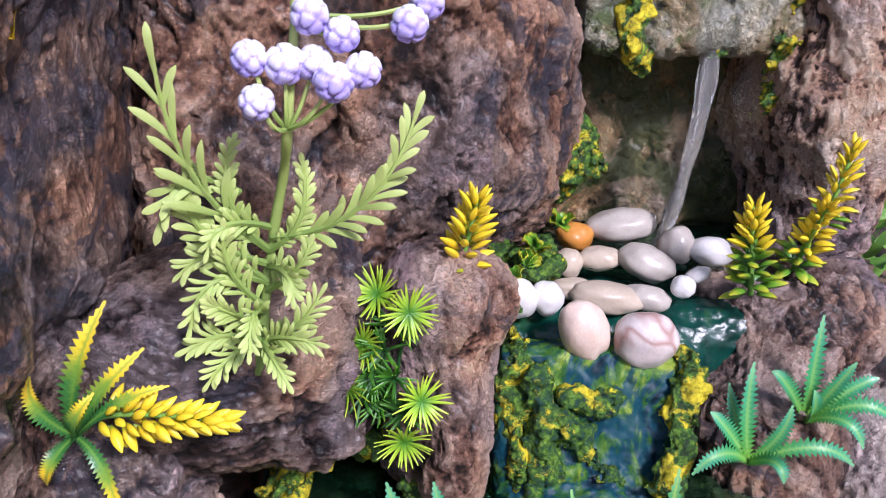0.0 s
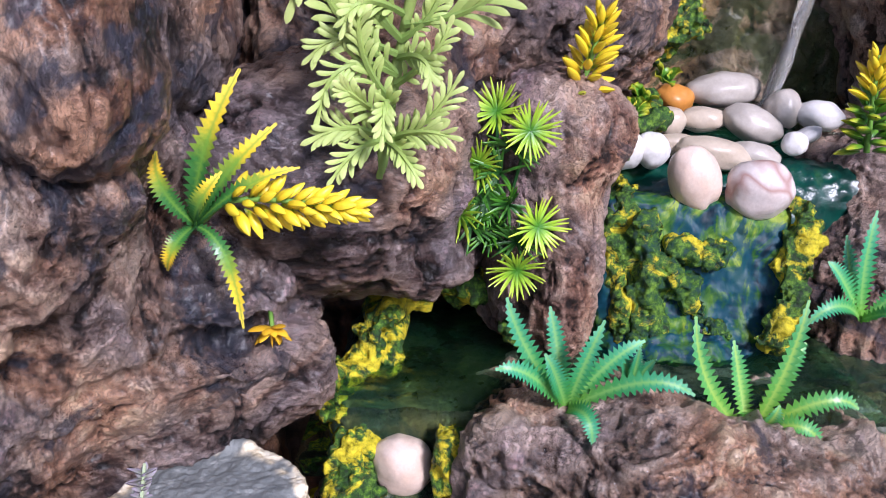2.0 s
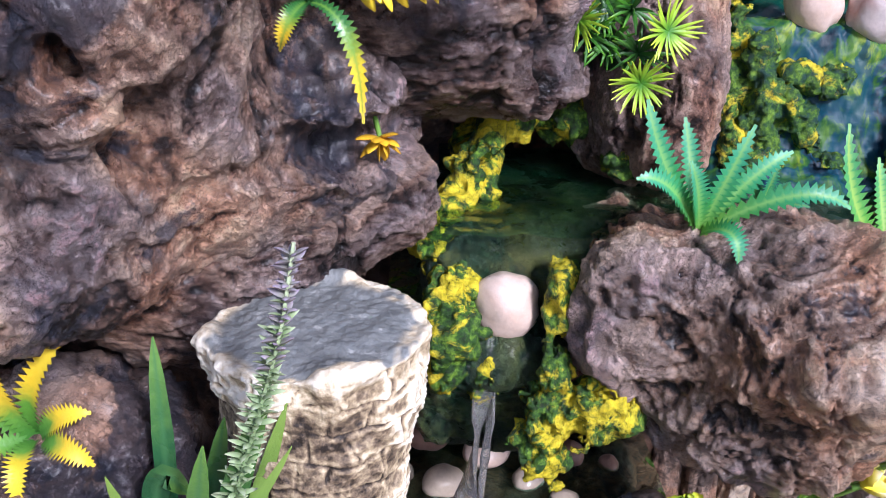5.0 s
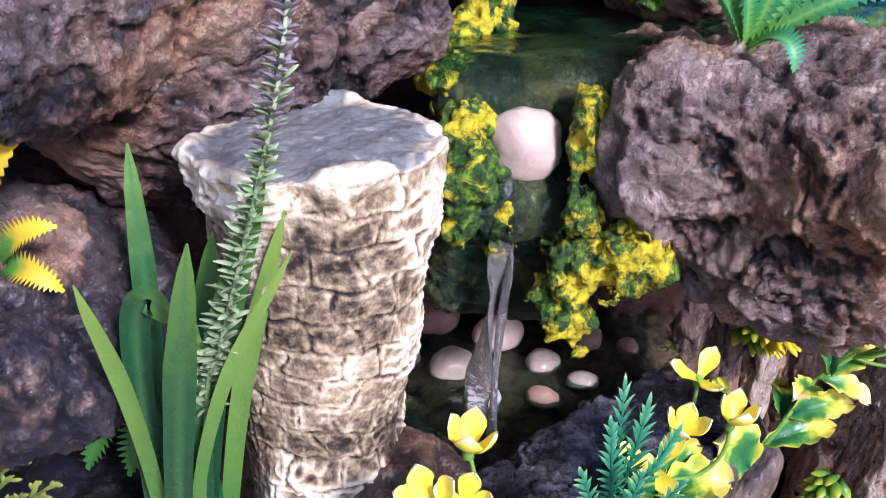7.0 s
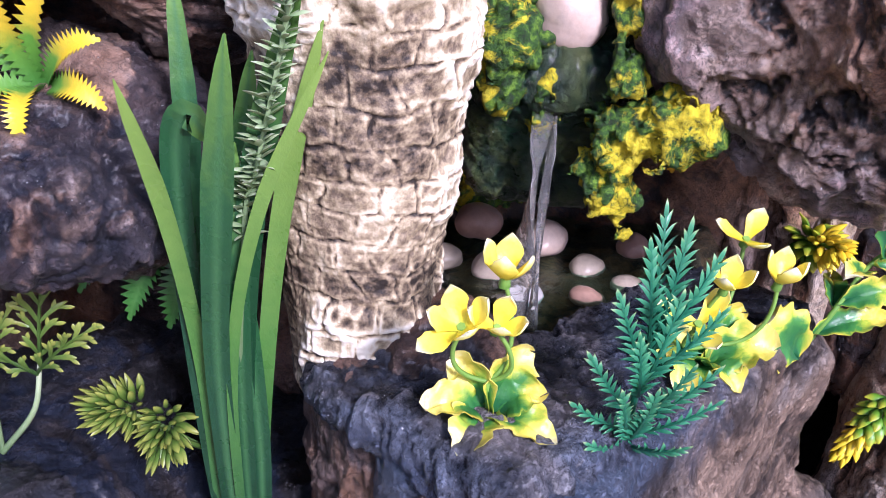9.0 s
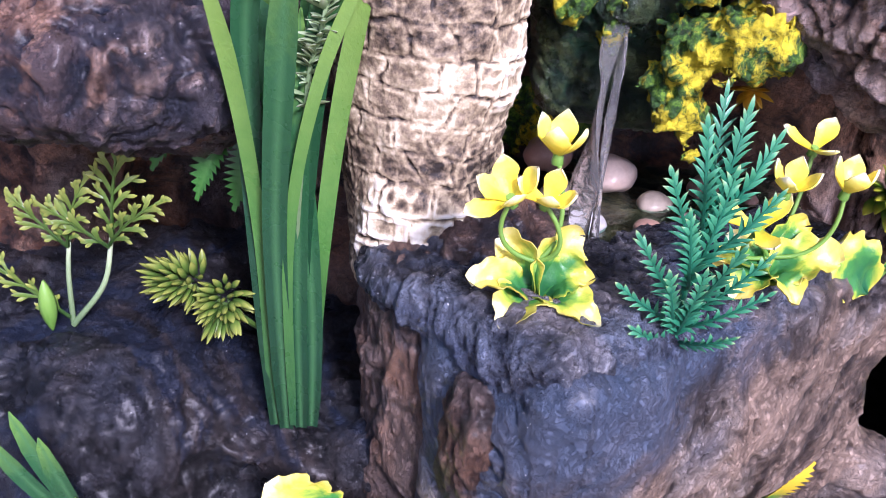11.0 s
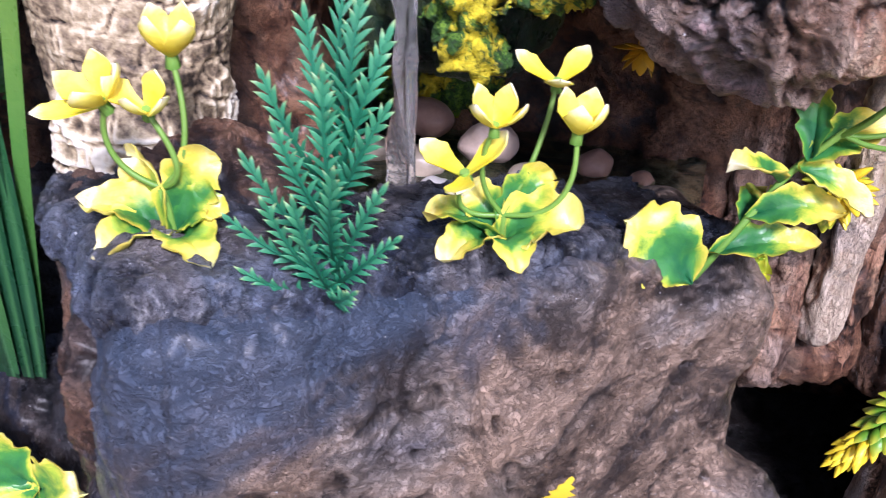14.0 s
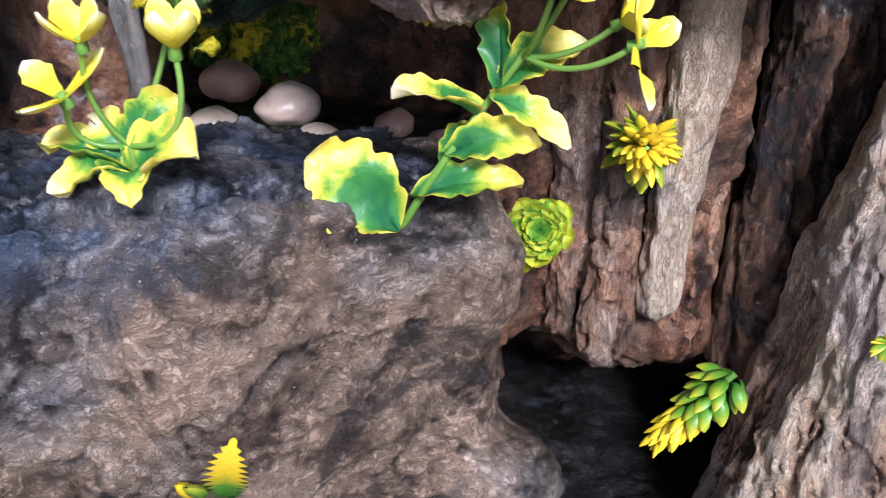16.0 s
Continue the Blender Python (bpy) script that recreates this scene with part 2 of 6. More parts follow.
BARK = bark_material("brown_bark", (0.016, 0.009, 0.008), (0.150, 0.082, 0.060), (0.60, 0.43, 0.34), stain=(0.055, 0.065, 0.10), stain_at=0.58)
DEEP = bark_material("dark_brown_bark", (0.014, 0.008, 0.007), (0.160, 0.094, 0.070), (0.50, 0.36, 0.28), 0.28, stain=(0.05, 0.062, 0.10), stain_at=0.54, stretch=(1, 1, 0.45))
FACE = bark_material("glossy_wrinkled_brown", (0.018, 0.011, 0.010), (0.235, 0.145, 0.110), (0.66, 0.50, 0.40), 0.22, (0.050, 0.062, 0.095), 0.54, crease_depth=0.003, chips=0.5, relief=0.005)
FOLDED = bark_material("folded_brown_stone", (0.014, 0.009, 0.007), (0.33, 0.205, 0.142), (0.66, 0.51, 0.40), 0.26, (0.05, 0.055, 0.080), 0.62, relief=0.004, chips=0.55, specks=True)
TAN = bark_material("rosy_tan_bark", (0.045, 0.024, 0.018), (0.62, 0.43, 0.35), (0.86, 0.70, 0.60), 0.45, stain=(0.16, 0.14, 0.16), stain_at=0.76)
ROSE = bark_material("rosy_bark", (0.018, 0.009, 0.007), (0.22, 0.125, 0.092), (0.66, 0.48, 0.39), 0.42, stain=(0.06, 0.06, 0.085), stain_at=0.62)
SLATE = bark_material("grey_brown_stone", (0.024, 0.019, 0.017), (0.122, 0.100, 0.085), (0.36, 0.30, 0.255), 0.27, (0.040, 0.032, 0.030), 0.575, relief=0.0022, chips=0.42, crease_depth=0.0014, upper_tint=(0.090, 0.140, 0.225), specks=True, cracks=True, grit=0.5, warm=(0.66, 0.55, 0.45))
WRINKLE = bark_material("wrinkled_bark", (0.012, 0.007, 0.006), (0.155, 0.086, 0.064), (0.58, 0.42, 0.33), 0.25, (0.05, 0.055, 0.085), 0.60, (0.55, 0.9, 1.7), 0.007)
BLUISH = bark_material("blue_brown_stone", (0.012, 0.010, 0.011), (0.125, 0.080, 0.067), (0.48, 0.36, 0.30), 0.25, (0.040, 0.050, 0.080), 0.50, specks=True)
PALEBARK = bark_material("pale_bark", (0.06, 0.04, 0.032), (0.52, 0.39, 0.31), (0.82, 0.69, 0.59), 0.5, (0.20, 0.155, 0.14), 0.62, (1, 1, 0.3), 0.005)
RUST = bark_material("reddish_trunk_bark", (0.016, 0.008, 0.006), (0.20, 0.115, 0.080), (0.58, 0.42, 0.33), 0.45, (0.016, 0.010, 0.008), 0.54, (1, 1, 0.25), 0.006)
CRUST = bark_material("blue_grey_crust", (0.010, 0.011, 0.015), (0.026, 0.034, 0.056), (0.19, 0.22, 0.28), 0.17, (0.025, 0.03, 0.04), 0.58, relief=0.004, chips=0.5, specks=True)
# Blue-black stone, its colour lowered further to include the boulder's shade.
INK = bark_material("blue_black_stone_shaded", (0.006, 0.007, 0.010), (0.009, 0.010, 0.013), (0.058, 0.058, 0.068), 0.24, (0.02, 0.035, 0.075), 0.58, specks=True)
# Near-black colour that stands in for the deep shade in the hollow.
HOLLOW_SHADE = bark_material("hollow_shade_black", (0.002, 0.002, 0.002), (0.005, 0.005, 0.006), (0.03, 0.03, 0.035), 0.3)
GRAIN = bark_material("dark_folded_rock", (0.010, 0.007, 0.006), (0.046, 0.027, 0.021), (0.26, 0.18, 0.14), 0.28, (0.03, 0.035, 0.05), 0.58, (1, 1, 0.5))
CAVE = bark_material("dark_rust_rock", (0.012, 0.006, 0.005), (0.13, 0.068, 0.046), (0.38, 0.25, 0.175), 0.42, (0.012, 0.012, 0.012), 0.58)
RECESS = bark_material("mossy_brown_recess", (0.02, 0.014, 0.008), (0.36, 0.25, 0.13), (0.62, 0.50, 0.32), 0.28, (0.06, 0.12, 0.015), 0.50)
SLAB = bark_material("mossy_grey_slab", (0.012, 0.016, 0.006), (0.22, 0.225, 0.125), (0.58, 0.56, 0.42), 0.24, (0.13, 0.22, 0.02), 0.54)
WETROCK = bark_material("wet_green_rock", (0.003, 0.010, 0.006), (0.010, 0.042, 0.024), (0.12, 0.17, 0.06), 0.22, (0.012, 0.08, 0.04), 0.55)


def moss_material(name, yellow=0.5, dark=(0.012, 0.03, 0.008)):
    m = Nodes(name, 0.5)
    big, small = m.noise(48, 6, 0.68, 0.6), m.noise(190, 5, 0.72)
    green = m.ramp(small, (0.38, dark), (0.50, (0.03, 0.10, 0.01)), (0.66, (0.20, 0.36, 0.025)))
    gold = m.ramp(small, (0.32, (0.03, 0.05, 0.004)), (0.42, (0.50, 0.42, 0.006)), (0.60, (0.86, 0.70, 0.02)))
    m.put(m.mix(m.ramp(big, (0.62 - 0.3 * yellow, 0.0), (0.68 - 0.3 * yellow, 1.0)), green, gold), "Base Color")
    m.bump(m.noise(300, 5, 0.7), 0.003, 1.0)
    return m.mat


def plastic(name, stops, key="tip", rough_=0.38, vary=0.25, blotch=0.35, scale=120, rib=None):
    """Dyed plastic leaf: colour runs along the attribute, with blotches and fine veins."""
    m = Nodes(name, rough_)
    fac = m.math("ADD", m.attr(key), m.math("MULTIPLY", m.math("SUBTRACT", m.noise(scale, 6, 0.66, 0.6), 0.5), 1.15 * blotch))
    col = m.ramp(fac, *stops)
    if rib:
        col = m.mix(m.ramp(m.attr("mid"), (0.55, 0.0), (1.0, 0.75)), col, rib)
    col = m.mix(vary, col, m.mix(m.random(), (0.35, 0.35, 0.35), (0.68, 0.68, 0.68)), "OVERLAY")
    m.put(col, "Base Color")
    m.put(m.ramp(m.noise(60, 3), (0.3, rough_ - 0.1), (0.7, rough_ + 0.2)), "Roughness")
    m.put(0.12, "Subsurface Weight")
    m.put((0.004, 0.006, 0.002), "Subsurface Radius")
    m.bump(m.noise(500, 3, 0.6), 0.0005, 0.5)
    return m.mat


def pebble_material(name, a, b, vein=None):
    m = Nodes(name, 0.32)
    col = m.mix(m.noise(45, 5, 0.6, 0.6), a, b)
    if vein:
        line = m.math("ABSOLUTE", m.math("SUBTRACT", m.noise(17, 2, 0.45, 0.6), 0.5))
        col = m.mix(m.ramp(line, (0.0, 0.7), (0.05, 0.0)), col, vein)
    m.put(m.mix(m.math("MULTIPLY", m.noise(420, 2), 0.3), col, (0.25, 0.2, 0.17), "MULTIPLY"), "Base Color")
    m.bump(m.noise(250, 4), 0.0006, 0.5)
    return m.mat


def water_material(name, tint, rough_=0.04, wave=60, depth=0.004, clear=1.0):
    m = Nodes(name, rough_)
    m.put(tint, "Base Color")
    m.put(clear, "Transmission Weight")
    m.put(1.33, "IOR")
    m.bump(m.noise(wave, 3, 0.55, 0.8), depth, 0.7)
    return m.mat


MOSS = moss_material("yellow_green_moss", 0.40)
MOSS_GOLD = moss_material("golden_moss", 0.50)
MOSS_LIME = moss_material("lime_moss", 0.26, (0.008, 0.05, 0.035))
MOSS_DARK = moss_material("dark_wet_moss", 0.22)
WATER = water_material("clear_water", (0.97, 0.96, 0.93), 0.10, 110, 0.003, 0.91)
POOL = water_material("green_pool_water", (0.42, 0.85, 0.66), 0.03, 45, 0.003)

wet = Nodes("wet_painted_cascade", 0.5)
c1 = wet.ramp(wet.noise(34, 5, 0.6, 1.2), (0.36, (0.003, 0.014, 0.025)), (0.46, (0.006, 0.045, 0.06)), (0.50, (0.02, 0.09, 0.02)), (0.58, (0.08, 0.18, 0.02)), (0.68, (0.24, 0.32, 0.03)))
c1 = wet.mix(wet.ramp(wet.noise(26, 5, 0.6, 2.0, (1, 1, 0.6)), (0.47, 0.0), (0.56, 0.9)), c1, (0.005, 0.055, 0.085))
c1 = wet.mix(wet.ramp(wet.noise(60, 5, 0.65, 2.5, (1, 1, 0.35)), (0.70, 0.0), (0.80, 0.15)), c1, (0.16, 0.34, 0.38))
wet.put(c1, "Base Color")
wet.put(0.25, "Specular IOR Level")
wet.bump(wet.noise(70, 4, 0.6, 1.5, (1, 1, 0.4)), 0.0008, 0.5)
CASCADE = wet.mat

bed = Nodes("dark_green_basin", 0.3)
bed.put(bed.ramp(bed.noise(26, 5, 0.6, 0.8), (0.35, (0.001, 0.018, 0.014)), (0.55, (0.002, 0.055, 0.038)), (0.75, (0.03, 0.09, 0.02))), "Base Color")
bed.bump(bed.noise(90, 4), 0.002, 0.6)
BASIN = bed.mat

pale = Nodes("pale_stump_bark", 0.6)
w_ = pale.attr("wear")
pc = pale.ramp(pale.math("ADD", w_, pale.math("MULTIPLY", pale.math("SUBTRACT", pale.noise(240, 5, 0.7), 0.5), 0.95)),
               (0.10, (0.030, 0.022, 0.016)), (0.26, (0.20, 0.145, 0.090)), (0.42, (0.46, 0.36, 0.215)), (0.58, (0.74, 0.62, 0.415)), (0.80, (0.90, 0.83, 0.66)))
pc = pale.mix(pale.math("MULTIPLY", pale.attr("top"), 0.9), pc,
              pale.ramp(pale.noise(80, 5, 0.65), (0.34, (0.10, 0.120, 0.130)), (0.58, (0.19, 0.215, 0.22)), (0.72, (0.55, 0.56, 0.53))))
pale.put(pc, "Base Color")
pale.bump(pale.noise(260, 5, 0.65), 0.0016, 0.8)
STUMP = pale.mat

soil = Nodes("garden_soil", 0.9)
soil.put(soil.ramp(soil.noise(3, 8, 0.7), (0.4, (0.10, 0.06, 0.04)), (0.6, (0.24, 0.15, 0.10))), "Base Color")
SOIL = soil.mat

GREEN, LIME, YELLOW = (0.03, 0.14, 0.02), (0.28, 0.42, 0.04), (0.80, 0.55, 0.015)
P_STEM = plastic("green_stem", ((0.0, (0.10, 0.24, 0.03)), (1.0, (0.22, 0.40, 0.07))))
P_SAGE = plastic("sage_leaf", ((0.0, (0.17, 0.27, 0.055)), (0.5, (0.35, 0.46, 0.11)), (1.0, (0.54, 0.62, 0.21))), rough_=0.55)
P_TIP = plastic("green_leaf_yellow_tip", ((0.0, (0.02, 0.10, 0.02)), (0.42, (0.04, 0.18, 0.035)), (0.60, (0.26, 0.36, 0.03)), (0.76, (0.84, 0.60, 0.02)), (1.0, (0.90, 0.70, 0.08))), blotch=0.3, rib=(0.16, 0.34, 0.04))
P_GOLD = plastic("golden_leaf", ((0.0, (0.03, 0.14, 0.02)), (0.34, (0.10, 0.26, 0.03)), (0.54, (0.66, 0.46, 0.015)), (1.0, (0.86, 0.62, 0.03))), blotch=0.2)
P_FAN = plastic("lime_needle", ((0.0, (0.01, 0.06, 0.012)), (0.3, (0.06, 0.22, 0.01)), (0.6, (0.30, 0.50, 0.02)), (1.0, (0.52, 0.68, 0.05))), blotch=0.1)
P_FERN = plastic("teal_green_leaf", ((0.0, (0.16, 0.36, 0.03)), (0.35, (0.04, 0.27, 0.07)), (0.75, (0.04, 0.30, 0.14)), (1.0, (0.16, 0.46, 0.24))), blotch=0.2, rib=(0.22, 0.45, 0.10))
P_FERN2 = plastic("yellow_green_leaf", ((0.0, (0.24, 0.42, 0.03)), (0.4, (0.10, 0.34, 0.05)), (0.8, (0.06, 0.30, 0.09)), (1.0, (0.22, 0.50, 0.2))), blotch=0.25, rib=(0.35, 0.52, 0.08))
P_TEAL = plastic("teal_leaflet", ((0.0, (0.006, 0.085, 0.045)), (0.45, (0.014, 0.17, 0.085)), (0.75, (0.06, 0.29, 0.13)), (1.0, (0.46, 0.58, 0.25))), blotch=0.3)
P_DARK = plastic("dark_green_leaf", ((0.0, (0.012, 0.07, 0.018)), (1.0, (0.05, 0.20, 0.03))), blotch=0.3, rib=(0.08, 0.24, 0.05))
P_REED = plastic("reed_blade", ((0.0, (0.008, 0.038, 0.016)), (0.25, (0.012, 0.060, 0.026)), (0.7, (0.024, 0.105, 0.036)), (1.0, (0.13, 0.27, 0.05))), blotch=0.25, rough_=0.24, rib=(0.055, 0.17, 0.06))
P_REED2 = plastic("yellow_green_blade", ((0.0, (0.02, 0.09, 0.03)), (0.4, (0.075, 0.21, 0.04)), (1.0, (0.24, 0.38, 0.07))), blotch=0.25, rough_=0.3)
P_ROUND = plastic("variegated_leaf", ((0.0, (0.012, 0.12, 0.04)), (0.34, (0.05, 0.23, 0.04)), (0.48, (0.34, 0.46, 0.04)), (0.62, (0.74, 0.62, 0.07)), (0.82, (0.88, 0.78, 0.20)), (1.0, (0.93, 0.89, 0.58))), key="edge", blotch=1.0, scale=55)
P_PETAL = plastic("yellow_petal", ((0.0, (0.50, 0.52, 0.03)), (0.3, (0.92, 0.72, 0.02)), (0.7, (0.94, 0.82, 0.12)), (1.0, (0.96, 0.92, 0.6))), blotch=0.5)
P_BUD = plastic("yellow_bud", ((0.0, (0.12, 0.26, 0.015)), (0.3, (0.75, 0.55, 0.01)), (1.0, (0.92, 0.72, 0.03))), blotch=0.2)
P_BUDG = plastic("green_bud", ((0.0, (0.02, 0.12, 0.015)), (0.6, (0.14, 0.32, 0.02)), (1.0, (0.58, 0.55, 0.03))), blotch=0.3)
P_LILAC = plastic("lilac_petal", ((0.0, (0.30, 0.22, 0.62)), (0.45, (0.52, 0.44, 0.84)), (0.66, (0.82, 0.78, 0.93)), (1.0, (0.94, 0.93, 0.95))), blotch=0.8, scale=70)
P_OLIVE = plastic("olive_sprig", ((0.0, (0.025, 0.07, 0.012)), (0.5, (0.095, 0.17, 0.025)), (1.0, (0.32, 0.34, 0.06))), blotch=0.3)
P_GREY = plastic("grey_green_sprig", ((0.0, (0.12, 0.20, 0.08)), (0.6, (0.31, 0.42, 0.20)), (1.0, (0.52, 0.60, 0.37))), rough_=0.6)
P_MAUVE = plastic("mauve_sprig", ((0.0, (0.22, 0.25, 0.16)), (1.0, (0.40, 0.33, 0.40))), rough_=0.6)
P_ORANGE = plastic("orange_petal", ((0.0, (0.55, 0.30, 0.01)), (1.0, (0.85, 0.50, 0.02))))
WHITE_P = pebble_material("white_pebble", (0.86, 0.84, 0.81), (0.72, 0.69, 0.65))
GREY_P = pebble_material("grey_pebble", (0.62, 0.57, 0.50), (0.46, 0.40, 0.34))
CREAM_P = pebble_material("cream_pebble", (0.68, 0.59, 0.47), (0.54, 0.42, 0.30))
PINK_P = pebble_material("pink_white_pebble", (0.84, 0.73, 0.65), (0.72, 0.48, 0.33))
VEIN_P = pebble_material("veined_pebble", (0.78, 0.74, 0.71), (0.64, 0.50, 0.44), (0.34, 0.13, 0.09))
WARM_P = pebble_material("reddish_pebble", (0.62, 0.40, 0.30), (0.44, 0.24, 0.17))
ORANGE_P = pebble_material("orange_pebble", (0.72, 0.32, 0.06), (0.58, 0.22, 0.04))

# ---- rocks ----
rock("rock_face", carve(0.010, blend(0.03, block((-0.289, 0.440, 0.905), (0.1030, 0.133, 0.195), 0.045), ball((-0.215, 0.345, 0.90), (0.05, 0.035, 0.055), (0, 20, 0)), ball((-0.225, 0.40, 0.93), (0.055, 0.07, 0.06))),
     rod((-0.168, 0.462, 1.1), (-0.172, 0.455, 0.70), 0.016, 0.012), rod((-0.184, 0.372, 0.99), (-0.188, 0.368, 0.70), 0.006, 0.005), rod((-0.170, 0.385, 0.80), (-0.180, 0.392, 0.64), 0.016, 0.022)), (-0.42, 0.26, 0.64), (-0.12, 0.60, 1.1), 0.0022, DEEP,
     "dark brown bark-textured rock face with rounded lumps and grooves", seed=3, lump=0.007, bark=0.0032, ridge=0.003, grain=(0.9, 0.9, 0.28))
rock("rock_face", carve(0.008, blend(0.05, rod((-0.367, 0.418, 0.52), (-0.328, 0.406, 0.70), 0.1128, 0.1348), ball((-0.219, 0.465, 0.60), (0.08, 0.085, 0.07))), block((-0.32, 0.34, 0.408), (0.25, 0.20, 0.125), 0.02, (-6, 0, 0)),
     ball((-0.199, 0.338, 0.675), (0.007, 0.022, 0.012), (0, 25, 0)), ball((-0.262, 0.305, 0.66), (0.006, 0.016, 0.010)), ball((-0.243, 0.325, 0.62), (0.02, 0.014, 0.03)), rod((-0.225, 0.345, 0.700), (-0.245, 0.325, 0.600), 0.004, 0.003), rod((-0.172, 0.382, 0.80), (-0.178, 0.388, 0.650), 0.018, 0.026), rod((-0.238, 0.350, 0.590), (-0.198, 0.384, 0.602), 0.003, 0.005), rod((-0.198, 0.384, 0.602), (-0.140, 0.450, 0.594), 0.009, 0.021), ball((-0.205, 0.342, 0.668), (0.007, 0.030, 0.013), (0, 20, 0))),
     (-0.46, 0.25, 0.42), (-0.12, 0.58, 0.78), 0.0020, FACE, "glossy wrinkled brown rock face with knot holes and tan patches", seed=5, lump=0.006, bark=0.0026, fine=0.0012, ridge=0.0055, grain=(0.8, 0.8, 0.6))
rock("rock_ledge", blend(0.015, ball((-0.1365, 0.4902, 0.6702), (0.0900, 0.0633, 0.0753), (0, 0, 20)), ball((-0.085, 0.490, 0.612), (0.035, 0.030, 0.020)), ball((-0.078, 0.528, 0.621), (0.040, 0.050, 0.030)), rod((-0.17, 0.440, 0.660), (-0.088, 0.482, 0.622), 0.018, 0.014)),
     (-0.26, 0.39, 0.57), (-0.01, 0.60, 0.77), 0.0018, WRINKLE, "brown bark-textured ledge jutting from the rock face", lump=0.004, bark=0.0034, ridge=0.0030, grain=(0.5, 1, 1), seed=11)
rock("rock_face", blend(0.04, ball((-0.0762, 0.639, 0.87), (0.15, 0.115, 0.22)), ball((0.012, 0.682, 0.80), (0.09, 0.09, 0.13)), ball((-0.15, 0.60, 0.75), (0.07, 0.10, 0.2)), ball((0.055, 0.74, 0.75), (0.05, 0.06, 0.10)),
     ball((-0.06, 0.63, 0.64), (0.08, 0.09, 0.09)), ball((-0.107, 0.516, 0.70), (0.06, 0.06, 0.07))),
     (-0.25, 0.44, 0.55), (0.18, 0.8, 1.1), 0.0024, BARK, "brown cracked bark-textured cliff behind the purple flowers", seed=23, bark=0.0062, ridge=0.003)
rock("rock_pillar", blend(0.025, rod((-0.008, 0.5475, 0.57), (-0.0005, 0.533, 0.690), 0.0315, 0.0415), ball((0.008, 0.505, 0.60), (0.020, 0.025, 0.05)), ball((0.022, 0.52, 0.69), (0.022, 0.024, 0.018))),
     (-0.06, 0.44, 0.50), (0.09, 0.64, 0.76), 0.0018, ROSE, "upright brown bark-textured rock beside the cascade", lump=0.004, seed=31, bark=0.0034, ridge=0.0025)
rock("rock_face", blend(0.04, block((0.385, 0.775, 0.93), (0.12, 0.10, 0.20), 0.05, (0, 6, 14)), ball((0.325, 0.755, 0.72), (0.06, 0.085, 0.09))), (0.2, 0.58, 0.60), (0.54, 0.92, 1.12), 0.003, TAN,
     "light brown bark-textured cliff beside the upper cascade", lump=0.006, bark=0.004, ridge=0.003, seed=41)
rock("recess_wall", block((0.17, 0.815, 0.76), (0.12, 0.035, 0.10), 0.02), (0.03, 0.76, 0.64), (0.31, 0.87, 0.88), 0.003, RECESS, "mossy brown back wall of the upper recess", lump=0.006, bark=0.004, seed=43)
rock("boulder", blend(0.03, ball((0.280, 0.672, 0.622), (0.085, 0.085, 0.062)), ball((0.25, 0.605, 0.55), (0.07, 0.065, 0.08))), (0.14, 0.48, 0.42), (0.40, 0.79, 0.74), 0.0024, ROSE,
     "reddish brown rock at the rim of the pebble pool", seed=47, lump=0.004)
rock("boulder", carve(0.012, blend(0.025, block((0.075, 0.46, 0.500), (0.125, 0.062, 0.043), 0.025, (0, 1, -4)), ball((0.0764, 0.418, 0.503), (0.075, 0.065, 0.050)), ball((-0.005, 0.455, 0.500), (0.040, 0.042, 0.050)), ball((0.0587, 0.434, 0.450), (0.07, 0.06, 0.05))), ball((0.122, 0.475, 0.562), (0.055, 0.045, 0.032)), ball((0.055, 0.492, 0.556), (0.05, 0.036, 0.024))),
     (-0.08, 0.32, 0.38), (0.27, 0.58, 0.58), 0.0018, FOLDED, "large folded brown boulder carrying the serrated ferns", lump=0.006, bark=0.0040, fine=0.0010, ridge=0.0085, grain=(0.9, 0.9, 0.7), freq=0.9, seed=53)
rock("rock_ledge", blend(0.025, rod((-0.265, 0.440, 0.534), (-0.157, 0.462, 0.5485), 0.0632, 0.0285), ball((-0.215, 0.470, 0.566), (0.070, 0.050, 0.018))), (-0.36, 0.34, 0.44), (-0.09, 0.58, 0.64), 0.0018, WRINKLE,
     "brown tongue of bark-textured rock above the pale stump", lump=0.004, seed=61, bark=0.0036, ridge=0.0035, grain=(0.6, 1, 1))
rock("boulder", ball((-0.335, 0.37, 0.437), (0.085, 0.085, 0.046)), (-0.46, 0.25, 0.36), (-0.22, 0.48, 0.54), 0.0018, BLUISH,
     "rounded grey-brown boulder beside the reeds", lump=0.007, bark=0.0030, ridge=0.005, seed=67)
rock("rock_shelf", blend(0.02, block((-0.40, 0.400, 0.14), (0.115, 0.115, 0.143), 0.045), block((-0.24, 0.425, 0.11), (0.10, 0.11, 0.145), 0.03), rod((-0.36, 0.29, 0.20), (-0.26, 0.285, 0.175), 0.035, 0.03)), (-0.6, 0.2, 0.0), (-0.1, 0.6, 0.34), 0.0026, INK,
     "blue-grey rock shelf under the reeds, darkened for the boulder's shade", lump=0.007, bark=0.003, ridge=0.006, seed=71)
